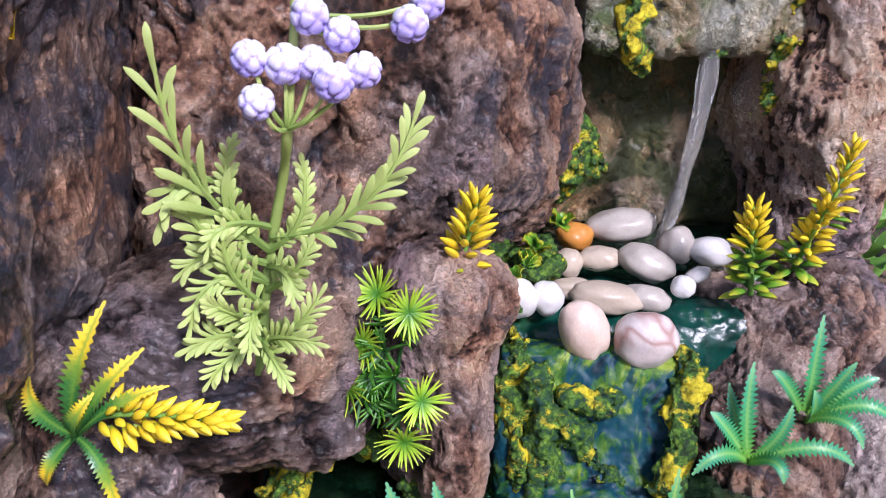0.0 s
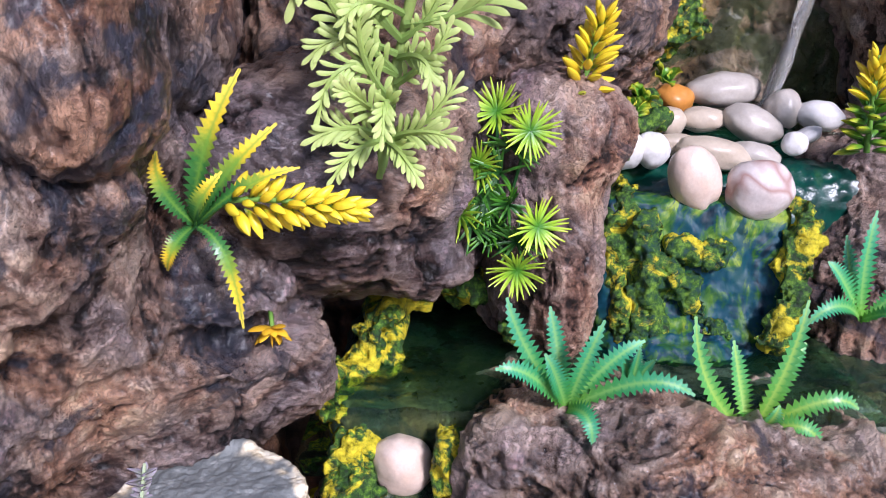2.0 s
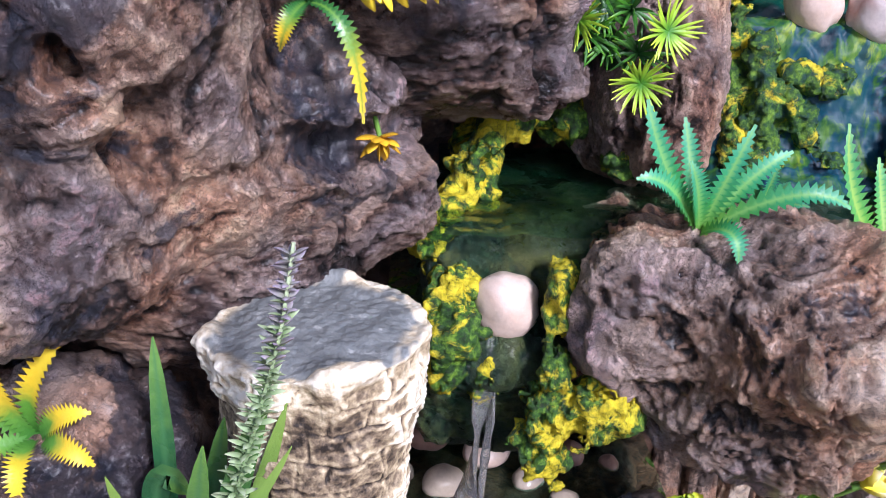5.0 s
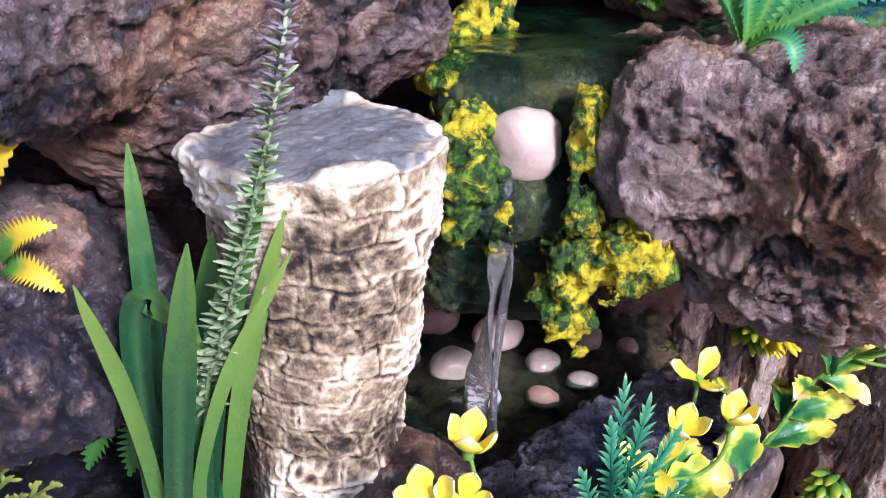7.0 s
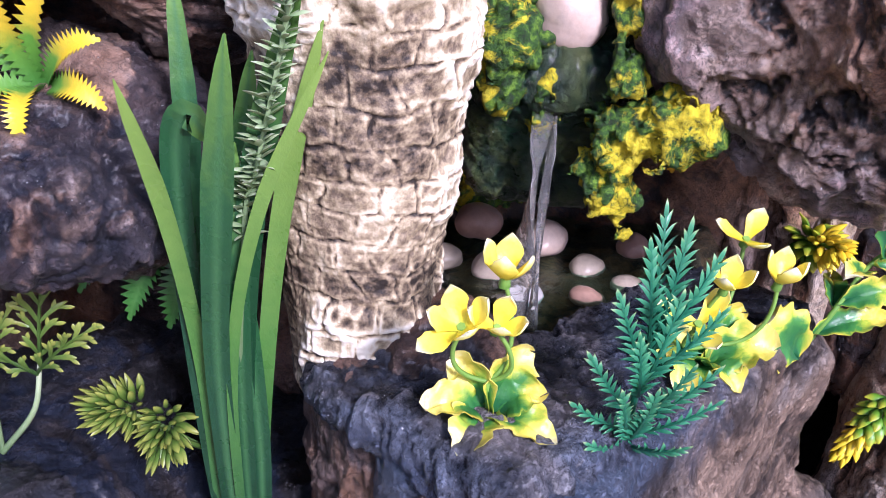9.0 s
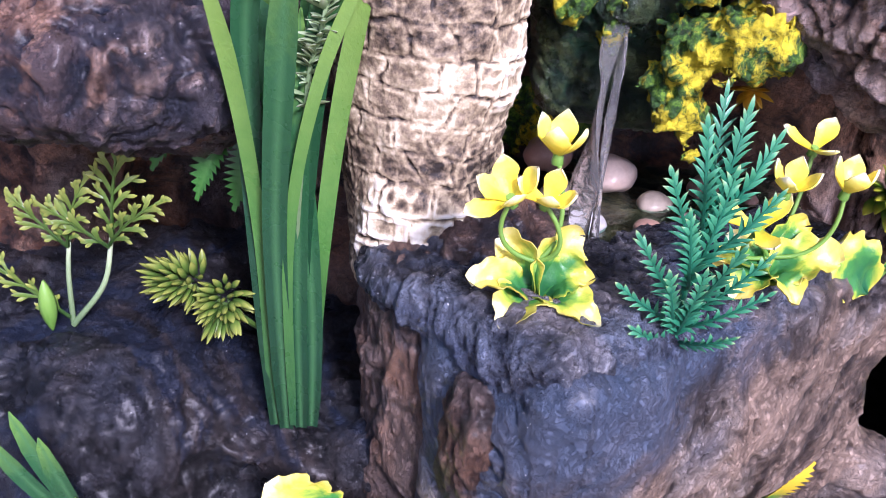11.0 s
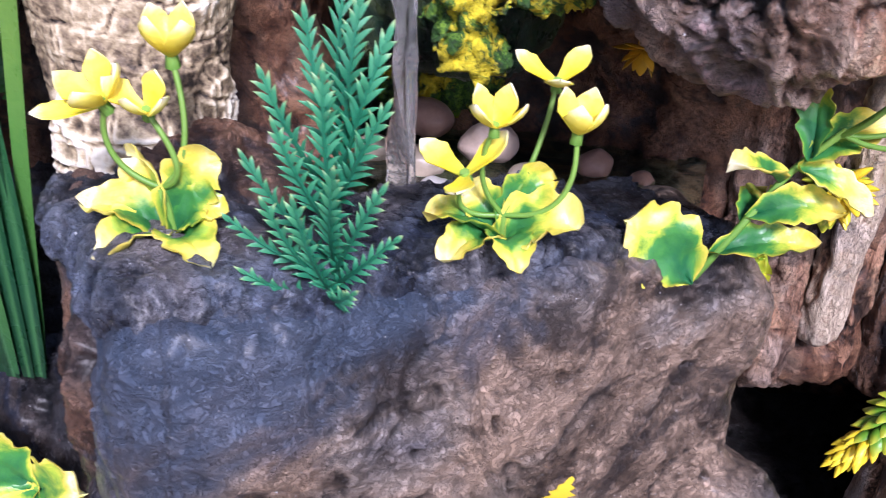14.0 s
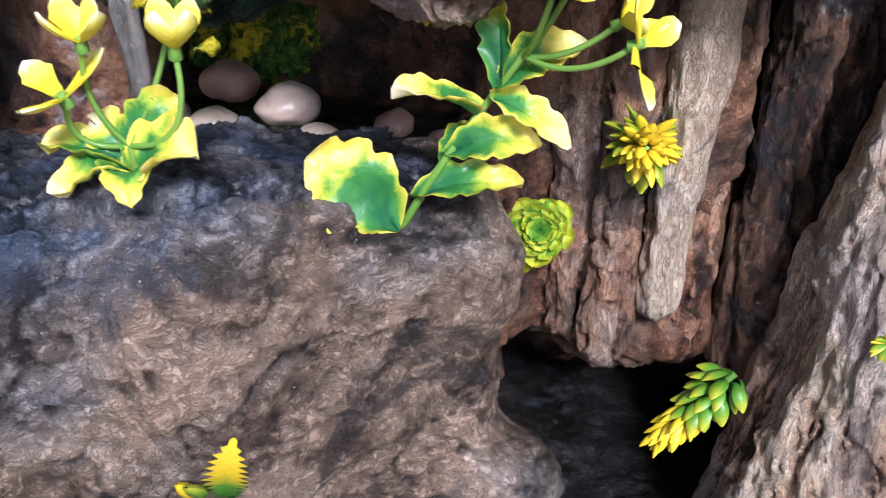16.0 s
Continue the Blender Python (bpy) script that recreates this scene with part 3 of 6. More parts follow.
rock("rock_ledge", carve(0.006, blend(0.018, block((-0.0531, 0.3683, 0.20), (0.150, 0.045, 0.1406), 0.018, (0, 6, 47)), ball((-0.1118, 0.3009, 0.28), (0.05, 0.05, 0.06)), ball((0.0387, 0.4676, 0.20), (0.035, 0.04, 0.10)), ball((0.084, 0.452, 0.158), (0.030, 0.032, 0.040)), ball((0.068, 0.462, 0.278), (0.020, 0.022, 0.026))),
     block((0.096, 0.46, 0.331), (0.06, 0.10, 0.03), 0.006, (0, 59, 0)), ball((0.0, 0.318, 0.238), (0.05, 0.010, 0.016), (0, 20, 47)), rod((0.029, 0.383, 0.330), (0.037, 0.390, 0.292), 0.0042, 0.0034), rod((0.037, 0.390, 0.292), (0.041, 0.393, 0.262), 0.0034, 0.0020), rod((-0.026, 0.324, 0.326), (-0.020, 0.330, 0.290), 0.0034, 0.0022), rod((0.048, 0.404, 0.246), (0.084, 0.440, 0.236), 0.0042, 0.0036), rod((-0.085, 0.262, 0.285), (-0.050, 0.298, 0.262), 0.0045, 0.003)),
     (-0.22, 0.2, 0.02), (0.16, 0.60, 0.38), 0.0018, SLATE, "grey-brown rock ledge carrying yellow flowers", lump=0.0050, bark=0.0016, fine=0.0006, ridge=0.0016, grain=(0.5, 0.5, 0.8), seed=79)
rock("rock_ledge", blend(0.02, block((-0.0560, 0.3735, 0.338), (0.136, 0.040, 0.010), 0.008, (0, 6, 47)), ball((-0.118, 0.292, 0.338), (0.042, 0.038, 0.012)), ball((-0.174, 0.339, 0.347), (0.040, 0.038, 0.018))), (-0.26, 0.21, 0.22), (0.12, 0.54, 0.40), 0.0018, CRUST,
     "blue-black wet crust on top of the ledge", lump=0.003, bark=0.003, ridge=0.002, seed=80)
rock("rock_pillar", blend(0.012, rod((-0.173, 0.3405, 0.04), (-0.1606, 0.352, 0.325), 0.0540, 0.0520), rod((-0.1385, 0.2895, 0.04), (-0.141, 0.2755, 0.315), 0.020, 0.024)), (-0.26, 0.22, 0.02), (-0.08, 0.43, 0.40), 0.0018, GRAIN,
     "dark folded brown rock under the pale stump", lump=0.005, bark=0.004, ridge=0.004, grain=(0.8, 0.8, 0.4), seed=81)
rock("cave_wall", carve(0.02, blend(0.05, block((-0.06, 0.88, 0.6), (0.41, 0.08, 0.6), 0.05), block((-0.05, 0.74, 0.30), (0.5, 0.12, 0.25), 0.05), block((-0.13, 0.60, 0.14), (0.17, 0.15, 0.15), 0.03), block((-0.50, 0.55, 0.35), (0.10, 0.12, 0.35), 0.05), block((-0.33, 0.56, 0.32), (0.14, 0.05, 0.14), 0.03)), block((0.228, 0.70, 0.30), (0.062, 0.14, 0.28), 0.02), block((0.13, 0.66, 0.06), (0.13, 0.14, 0.085), 0.03)),
     (-0.65, 0.42, 0.0), (0.65, 1.0, 1.15), 0.006, CAVE, "dark rust-brown rock closing the cave behind the falls", seed=83)
rock("tree_trunk", blend(0.006, rod((0.100, 0.660, 0.165), (0.12, 0.670, 0.55), 0.045, 0.045), rod((0.104, 0.614, 0.16), (0.114, 0.618, 0.5), 0.014, 0.016), rod((0.074, 0.622, 0.17), (0.082, 0.628, 0.5), 0.013, 0.014), rod((0.046, 0.640, 0.17), (0.050, 0.645, 0.5), 0.014, 0.015),
     rod((0.150, 0.632, 0.16), (0.172, 0.628, 0.5), 0.010, 0.011)),
     (0.0, 0.55, 0.09), (0.35, 0.78, 0.55), 0.0024, RUST, "upright ridged brown trunk behind the yellow flowers", grain=(1, 1, 0.12), seed=89, lump=0.004, bark=0.005, ridge=0.003)
# Further trunk ridges in the darker rock material, so the gap's shade is painted.
rock("tree_trunk", blend(0.006, rod((0.186, 0.648, 0.15), (0.205, 0.645, 0.5), 0.020, 0.024), rod((0.205, 0.665, 0.13), (0.238, 0.66, 0.5), 0.016, 0.018)), (0.14, 0.58, 0.08), (0.30, 0.72, 0.54), 0.0026, GRAIN, "trunk ridges in a dark colour standing in for deep shade", grain=(1, 1, 0.12), seed=93, lump=0.004, bark=0.005, ridge=0.003)
rock("tree_trunk", rod((0.132, 0.614, 0.195), (0.156, 0.604, 0.55), 0.012, 0.021), (0.09, 0.57, 0.13), (0.19, 0.66, 0.58), 0.0020, PALEBARK, "pale upright strip of bare wood on the trunk", grain=(1, 1, 0.10), seed=91, lump=0.002, bark=0.002)
rock("tree_trunk", rod((0.245, 0.590, 0.0), (0.352, 0.620, 0.50), 0.083, 0.080), (0.12, 0.40, 0.0), (0.5, 0.76, 0.62), 0.0026, PALEBARK,
     "pale grey-brown trunk with upright bark ridges", grain=(1, 1, 0.15), seed=97, lump=0.005, bark=0.004, ridge=0.002)
rock("upper_cascade", block((0.195, 0.80, 0.97), (0.085, 0.09, 0.145), 0.012, (-8, 0, 0)), (0.08, 0.66, 0.78), (0.30, 0.92, 1.12), 0.003, SLAB,
     "mossy wet stone slab over which the water falls", "waterfall", lump=0.006, bark=0.004, seed=103)
rock("basin", carve(0.01, blend(0.03, block((0.16, 0.73, 0.56), (0.15, 0.13, 0.095), 0.03), block((0.11, 0.635, 0.55), (0.08, 0.05, 0.078), 0.02)), ball((0.17, 0.74, 0.70), (0.11, 0.085, 0.055))),
     (0.0, 0.52, 0.45), (0.32, 0.88, 0.70), 0.003, BASIN, "dark green basin of the pebble pool", "basin", lump=0.003, bark=0.002, seed=107)
rock("cascade", blend(0.02, block((0.103, 0.562, 0.567), (0.066, 0.020, 0.075), 0.012, (-16, 0, 0)), ball((0.10, 0.54, 0.54), (0.05, 0.03, 0.02))),
     (0.02, 0.49, 0.48), (0.19, 0.62, 0.67), 0.0022, CASCADE, "blue-green water sheet sliding over mossy painted stone", "waterfall", lump=0.004, bark=0.0018, grain=(1, 1, 0.4), seed=109)
rock("basin", block((0.06, 0.54, 0.495), (0.20, 0.075, 0.04), 0.02), (-0.16, 0.43, 0.43), (0.28, 0.63, 0.56), 0.004, WETROCK, "dark wet stone bed of the middle pool", "basin", lump=0.003, bark=0.002, seed=113)
rock("channel", blend(0.02, block((-0.095, 0.52, 0.43), (0.05, 0.06, 0.05), 0.02, (12, 0, 0)), ball((-0.095, 0.468, 0.455), (0.035, 0.025, 0.02))), (-0.18, 0.41, 0.34), (-0.02, 0.62, 0.52), 0.0025, WETROCK,
     "wet mossy channel carrying the water past the pebble", "channel", lump=0.005, bark=0.003, seed=127)


def moss(f, lo, hi, material, label, seed):
    def ragged(p):
        return f(p) + 0.0075 * fbm(p * 50, 4, seed, 0.6)
    return rock("moss", ragged, lo, hi, 0.002, material, label, "moss", "stuff", "", lump=0.002, bark=0.0022, fine=0.0014, seed=seed)


moss(blend(0.008, rod((-0.068, 0.553, 0.592), (-0.106, 0.540, 0.566), 0.010, 0.011), rod((-0.106, 0.540, 0.566), (-0.108, 0.500, 0.528), 0.011, 0.009)), (-0.17, 0.46, 0.50), (-0.03, 0.59, 0.62), MOSS_GOLD, "golden moss under the brown ledge", 131)
moss(blend(0.008, rod((-0.108, 0.500, 0.530), (-0.120, 0.450, 0.478), 0.009, 0.011), rod((-0.120, 0.450, 0.478), (-0.124, 0.446, 0.448), 0.011, 0.006)), (-0.17, 0.41, 0.42), (-0.09, 0.54, 0.57), MOSS, "green and golden moss on the rim of the rock tongue", 132)
moss(blend(0.008, rod((-0.112, 0.515, 0.545), (-0.122, 0.485, 0.513), 0.009, 0.010), rod((-0.122, 0.485, 0.513), (-0.131, 0.456, 0.490), 0.010, 0.010)), (-0.17, 0.42, 0.45), (-0.08, 0.55, 0.58), MOSS_GOLD, "long golden moss strip along the rock tongue", 134)
moss(blend(0.008, rod((-0.086, 0.530, 0.588), (-0.108, 0.505, 0.560), 0.010, 0.011), rod((-0.108, 0.505, 0.560), (-0.132, 0.478, 0.528), 0.011, 0.010)), (-0.18, 0.44, 0.49), (-0.05, 0.57, 0.63), MOSS_GOLD, "golden moss on the lip of the rock tongue", 135)
moss(blend(0.01, rod((-0.125, 0.47, 0.455), (-0.08, 0.452, 0.452), 0.009, 0.011), rod((-0.10, 0.452, 0.455), (-0.10, 0.455, 0.425), 0.010, 0.004)), (-0.16, 0.42, 0.39), (-0.05, 0.50, 0.48), MOSS, "moss tuft hanging from the channel lip", 133)
moss(blend(0.01, ball((-0.045, 0.550, 0.575), (0.03, 0.012, 0.014)), ball((-0.01, 0.52, 0.562), (0.02, 0.012, 0.010))), (-0.10, 0.49, 0.53), (0.03, 0.59, 0.61), MOSS_DARK, "dark moss at the foot of the upright rock", 137)
moss(rod((-0.060, 0.445, 0.52), (-0.061, 0.430, 0.465), 0.007, 0.009), (-0.09, 0.40, 0.44), (-0.04, 0.48, 0.55), MOSS_GOLD, "golden moss strip on the flank of the boulder", 139)
moss(blend(0.015, ball((-0.048, 0.43, 0.437), (0.022, 0.014, 0.014)), ball((-0.064, 0.435, 0.41), (0.010, 0.012, 0.02)), ball((-0.024, 0.430, 0.438), (0.018, 0.014, 0.012))), (-0.1, 0.38, 0.37), (0.03, 0.48, 0.48), MOSS_GOLD, "yellow and green moss hanging below the boulder", 149)
moss(blend(0.015, rod((0.050, 0.580, 0.65), (0.053, 0.540, 0.56), 0.009, 0.011), ball((0.07, 0.545, 0.55), (0.02, 0.015, 0.012))), (0.02, 0.5, 0.52), (0.11, 0.61, 0.68), MOSS, "green and yellow moss edging the cascade", 151)
moss(blend(0.01, rod((0.064, 0.556, 0.628), (0.074, 0.545, 0.585), 0.008, 0.010), rod((0.074, 0.545, 0.585), (0.068, 0.536, 0.553), 0.010, 0.009), rod((0.074, 0.546, 0.590), (0.100, 0.545, 0.583), 0.007, 0.009)), (0.03, 0.50, 0.52), (0.14, 0.59, 0.66), MOSS_LIME, "lime moss growing down the cascade", 158)
moss(blend(0.01, rod((0.100, 0.541, 0.568), (0.118, 0.537, 0.553), 0.008, 0.007), ball((0.088, 0.553, 0.612), (0.012, 0.007, 0.006)), ball((0.118, 0.550, 0.606), (0.010, 0.006, 0.008))), (0.05, 0.50, 0.52), (0.15, 0.59, 0.64), MOSS_LIME, "wet lime moss tufts in the cascade", 159)
moss(rod((0.172, 0.560, 0.64), (0.158, 0.522, 0.555), 0.008, 0.011), (0.12, 0.48, 0.52), (0.20, 0.59, 0.67), MOSS, "yellow-green moss beside the cascade", 157)
moss(blend(0.01, ball((0.06, 0.63, 0.685), (0.03, 0.025, 0.012)), ball((0.045, 0.60, 0.67), (0.012, 0.02, 0.012))), (0.0, 0.57, 0.64), (0.12, 0.68, 0.72), MOSS_DARK, "dark green moss on the rim of the pool", 163)
moss(rod((0.275, 0.70, 1.0), (0.262, 0.70, 0.80), 0.014, 0.008), (0.23, 0.66, 0.76), (0.31, 0.74, 1.05), MOSS, "green moss beside the upper fall", 167)
moss(rod((0.150, 0.705, 1.0), (0.155, 0.70, 0.835), 0.014, 0.012), (0.11, 0.66, 0.79), (0.19, 0.74, 1.05), MOSS_GOLD, "yellow moss patch on the upper slab", 173)
moss(ball((-0.140, 0.615, 0.335), (0.048, 0.016, 0.028)), (-0.21, 0.58, 0.28), (-0.07, 0.65, 0.39), MOSS, "olive moss band at the back of the cave", 179)
moss(blend(0.01, ball((0.112, 0.722, 0.755), (0.022, 0.02, 0.026)), ball((0.10, 0.715, 0.73), (0.018, 0.02, 0.018))), (0.06, 0.68, 0.69), (0.16, 0.77, 0.81), MOSS_DARK, "green moss on the wall of the upper recess", 181)
moss(rod((0.215, 0.702, 0.93), (0.214, 0.699, 0.835), 0.010, 0.007), (0.18, 0.67, 0.80), (0.25, 0.73, 0.96), MOSS_GOLD, "yellow moss under the water on the upper slab", 182)
moss(blend(0.008, rod((-0.063, 0.436, 0.405), (-0.055, 0.442, 0.375), 0.010, 0.006), ball((-0.075, 0.436, 0.415), (0.012, 0.01, 0.008))), (-0.11, 0.40, 0.35), (-0.02, 0.47, 0.44), MOSS_GOLD, "yellow moss strands below the boulder", 183)

# ---- stump: pale, with a net of raised plates ----
sv, sq = net(blend(0.008, ball((-0.177, 0.328, 0.516), (0.011, 0.010, 0.013)), carve(0.005, rod((-0.191, 0.366, 0.345), (-0.187, 0.372, 0.53), 0.0350, 0.0535), block((-0.187, 0.375, 0.575), (0.1, 0.1, 0.05), 0.002, (-1, -1, 0)))), (-0.26, 0.295, 0.29), (-0.11, 0.45, 0.57), 0.0011)
sn = normals(sv, sq)
ang = np.arctan2(sv[:, 0] + 0.189, -(sv[:, 1] - 0.370))
hgt = sv[:, 2] + 0.06 * (sv[:, 0] + 0.189) + 0.0050 * fbm(sv * 26, 3, 5)
row = hgt / 0.0150
course = np.floor(row)
cell = ang / 0.44 + 0.5 * (course % 2) + 0.25 * lattice(course.astype(np.int64), 0 * course.astype(np.int64), 0 * course.astype(np.int64), 3) + 0.32 * fbm(sv * 34, 3, 8)
u, w = np.abs(cell - np.floor(cell) - 0.5), np.abs(row - course - 0.5)
gap = np.minimum((0.5 - u) * 0.44 * 0.043, (0.5 - w) * 0.0150) + 0.0005 * fbm(sv * 180, 2, 71)
side = np.clip(1 - np.abs(sn[:, 2]) * 1.4, 0, 1)
plate = np.clip((gap + 0.0001) / 0.0007, 0, 1)
rim = np.exp(-((gap - 0.0018) / 0.0011) ** 2)
lace = np.exp(-(fbm(sv * 95, 2, 17) / 0.16) ** 2)
torn = np.clip((fbm(sv * 17, 2, 91) - 0.12) * 5, 0, 1) * side
relief = side * (0.0016 * plate - 0.0016 + (0.0011 * rim + 0.0012 * lace) * (1 - torn)) - 0.0026 * torn + 0.0022 * fbm(sv * 30, 3, 2) + 0.0006 * fbm(sv * 330, 3, 9)
rimtop = np.exp(-((np.hypot(sv[:, 0] + 0.189, sv[:, 1] - 0.370) - 0.050) / 0.006) ** 2) * np.clip((sv[:, 2] - 0.50) / 0.02, 0, 1)
relief += rimtop * 0.004 * (0.4 + fbm(sv * 55, 2, 33))
blotch_s = fbm(sv * 28, 3, 61)
wear_s = np.clip(side * (0.12 + 0.88 * plate) * (0.29 + (0.48 * rim + 0.44 * lace) * (1 - 0.7 * torn) + 0.24 * blotch_s - 0.06 * torn) + (1 - side) * 0.45 + 0.22 * rimtop, 0, 1)
stump = new("stump", mesh_of("stump", sv + sn * relief[:, None], sq, STUMP, layers=(("wear", wear_s), ("top", np.clip((sn[:, 2] - 0.55) * 4, 0, 1) * (sv[:, 2] > 0.49) * np.clip(1.15 - rimtop * np.clip(1.6 + 4 * fbm(sv * 60, 3, 35), 0, 2), 0, 1)))))
tagged(stump, "pale sawn stump with cracked whitish bark plates", "stump", "", "structure")

# Added block over the sunlit soil; its black colour paints the hollow's shade.
rock("rock_base", block((0.13, 0.62, 0.0), (0.20, 0.18, 0.03), 0.02), (-0.1, 0.4, 0.0), (0.38, 0.84, 0.06), 0.005, HOLLOW_SHADE, "added floor block, coloured black for the shade of the deep hollow", lump=0.006, seed=191)
ground = mesh_of("ground", np.array([(-60, -60, 0), (60, -60, 0), (60, 60, 0), (-60, 60, 0)], float), np.array([[0, 1, 2, 3]]), SOIL)
tagged(new("ground", ground), "bare brown soil around the rockery", "ground", "", "structure")

# ---- plant parts ----
V3 = lambda p: np.array(p, float)


def unit(v):
    v = np.asarray(v, float)
    return v / max(np.linalg.norm(v), 1e-9)


class Shape:
    """Gathers rings of vertices into one closed mesh with the layers tip, mid and edge."""

    def __init__(self):
        self.v, self.q, self.tip, self.mid, self.edge, self.n = [], [], [], [], [], 0

    def rings(self, rings, tip, mid=None, edge=None):
        """rings: rows x k x 3."""
        rows, k = rings.shape[:2]
        self.v.append(rings.reshape(-1, 3))
        self.tip.append(np.repeat(tip, k))
        self.mid.append(np.zeros(rows * k) if mid is None else np.tile(mid, rows))
        self.edge.append(np.repeat(tip, k) if edge is None else np.asarray(edge).reshape(-1))
        i = self.n + np.arange(rows * k).reshape(rows, k)
        j = np.roll(i, -1, axis=1)
        self.q.append(np.stack([i[:-1], j[:-1], j[1:], i[1:]], -1).reshape(-1, 4))
        if k == 4:
            self.q.append(np.array([i[0][::-1], i[-1]]))
        self.n += rows * k
        return self

    def mesh(self, name, material, base):
        me = mesh_of(name, np.concatenate(self.v) - base, np.concatenate(self.q), material, True,
                     (("tip", np.concatenate(self.tip)), ("mid", np.concatenate(self.mid)), ("edge", np.concatenate(self.edge))))
        me.set_sharp_from_angle(angle=radians(62))
        return me

    def tube(self, points, r0, r1=None, sides=6, tip=(0, 1), knots=0.0):
        points = np.asarray(points, float)
        n = max(8, 4 * len(points))
        p = spline(points, n)
        r = np.linspace(r0, r0 if r1 is None else r1, n) * (1 + knots * np.array([noise.noise((a * 9.1, 3.3, r0 * 900)) for a in np.linspace(0, 4, n)]))
        t = np.gradient(p, axis=0)
        t /= np.linalg.norm(t, axis=1)[:, None]
        ref = V3((0.31, 0.9, 0.3)) if abs(t[0] @ unit((0.31, 0.9, 0.3))) < 0.9 else V3((1, 0, 0))
        a = np.cross(t, ref)
        a /= np.linalg.norm(a, axis=1)[:, None]
        b = np.cross(t, a)
        ang = np.linspace(0, 2 * math.pi, sides, endpoint=False)
        ring = p[:, None] + r[:, None, None] * (np.cos(ang)[None, :, None] * a[:, None] + np.sin(ang)[None, :, None] * b[:, None])
        ring = np.concatenate([p[:1, None] + 0 * ring[:1], ring, p[-1:, None] + 0 * ring[-1:] ])
        s = np.linspace(tip[0], tip[1], n)
        return self.rings(ring, np.concatenate([s[:1], s, s[-1:]]))

    def blade(self, points, width, up, thick=0.0006, fold=0.12, n=14, profile=None, teeth=0, depth=0.45, tip=(0, 1), wave=0.0):
        """A leaf along the points: lens-shaped in section, folded along its rib; teeth point forwards."""
        if teeth:
            s = np.repeat(np.arange(teeth) / teeth, 2)
            s[1::2] += 0.82 / teeth
            s = np.append(s, 1.0)
            saw = np.ones(len(s))
            saw[0:-1:2] = 1 - depth
        else:
            s, saw = np.linspace(0, 1, n), np.ones(n)
        p = spline(np.asarray(points, float), 40)
        p = np.stack([np.interp(s, np.linspace(0, 1, 40), p[:, i]) for i in range(3)], 1)
        prof = (np.sin(math.pi * np.clip(0.06 + 0.94 * s, 0, 1)) ** 0.6) if profile is None else np.interp(s, *profile)
        w = width * np.maximum(prof * saw, 0.02)
        t = np.gradient(p, axis=0)
        t /= np.maximum(np.linalg.norm(t, axis=1), 1e-9)[:, None]
        side = np.cross(t, unit(up))
        side /= np.maximum(np.linalg.norm(side, axis=1), 1e-6)[:, None]
        nrm = np.cross(side, t)
        lift = (fold * w + wave * width * np.sin(s * 13))[:, None] * nrm
        lift2 = (fold * w - wave * width * np.sin(s * 11 + 1))[:, None] * nrm
        ring = np.stack([p - side * w[:, None] / 2 + lift, p + nrm * thick / 2, p + side * w[:, None] / 2 + lift2, p - nrm * thick / 2], 1)
        edge = np.stack([0.95 + 0 * s, np.clip(s * 0.75, 0, 1), 0.95 + 0 * s, np.clip(s * 0.75, 0, 1)], 1)
        return self.rings(ring, tip[0] + (tip[1] - tip[0]) * s, (0, 1, 0, 1), edge)


def spline(points, n):
    """A smooth curve through the points."""
    points = np.asarray(points, float)
    if len(points) == 2:
        return points[0] + np.linspace(0, 1, n)[:, None] * (points[1] - points[0])
    ext = np.concatenate([[2 * points[0] - points[1]], points, [2 * points[-1] - points[-2]]])
    u = np.linspace(0, len(points) - 1 - 1e-6, n)
    i, f = u.astype(int), (u - u.astype(int))[:, None]
    a, b, c, d = ext[i], ext[i + 1], ext[i + 2], ext[i + 3]
    return 0.5 * (2 * b + (c - a) * f + (2 * a - 5 * b + 4 * c - d) * f ** 2 + (3 * b - a - 3 * c + d) * f ** 3)


def bow(a, b, sag=(0, 0, 0), n=5):
    """A bowed line from a to b, bulging by sag in its middle."""
    s = np.linspace(0, 1, n)[:, None]
    return V3(a) + s * (V3(b) - V3(a)) + 4 * s * (1 - s) * V3(sag)


def thing(name, base, label, category, group=""):
    ob = new(name)
    ob.location = base
    ob.empty_display_size = 0.01
    return tagged(ob, label, category, group)


def part(name, shape, material, parent, label="", base=None):
    """Links a shape as one mesh under a thing, or a part of it; its points are world points."""
    origin = V3(base) if base is not None else V3(parent.location) if parent.parent is None else V3(parent.parent.location)
    ob = new(name, shape.mesh(name, material, origin) if isinstance(shape, Shape) else shape)
    ob.parent = parent
    return tagged(ob, label)


def put(name, me, parent, at, direction, size=1.0, spin=0.0, root=None):
    """A shared mesh, whose length lies along z, at a world point of a thing."""
    ob = new(name, me)
    ob.parent = parent
    origin = Vector(root if root is not None else parent.location)
    q = Vector(direction).to_track_quat("Z", "Y")
    ob.matrix_local = Matrix.Translation(Vector(at) - origin) @ q.to_matrix().to_4x4() @ pose(0, 0, 0, 0, 0, spin) @ Matrix.Diagonal((size, size, size, 1))
    return ob


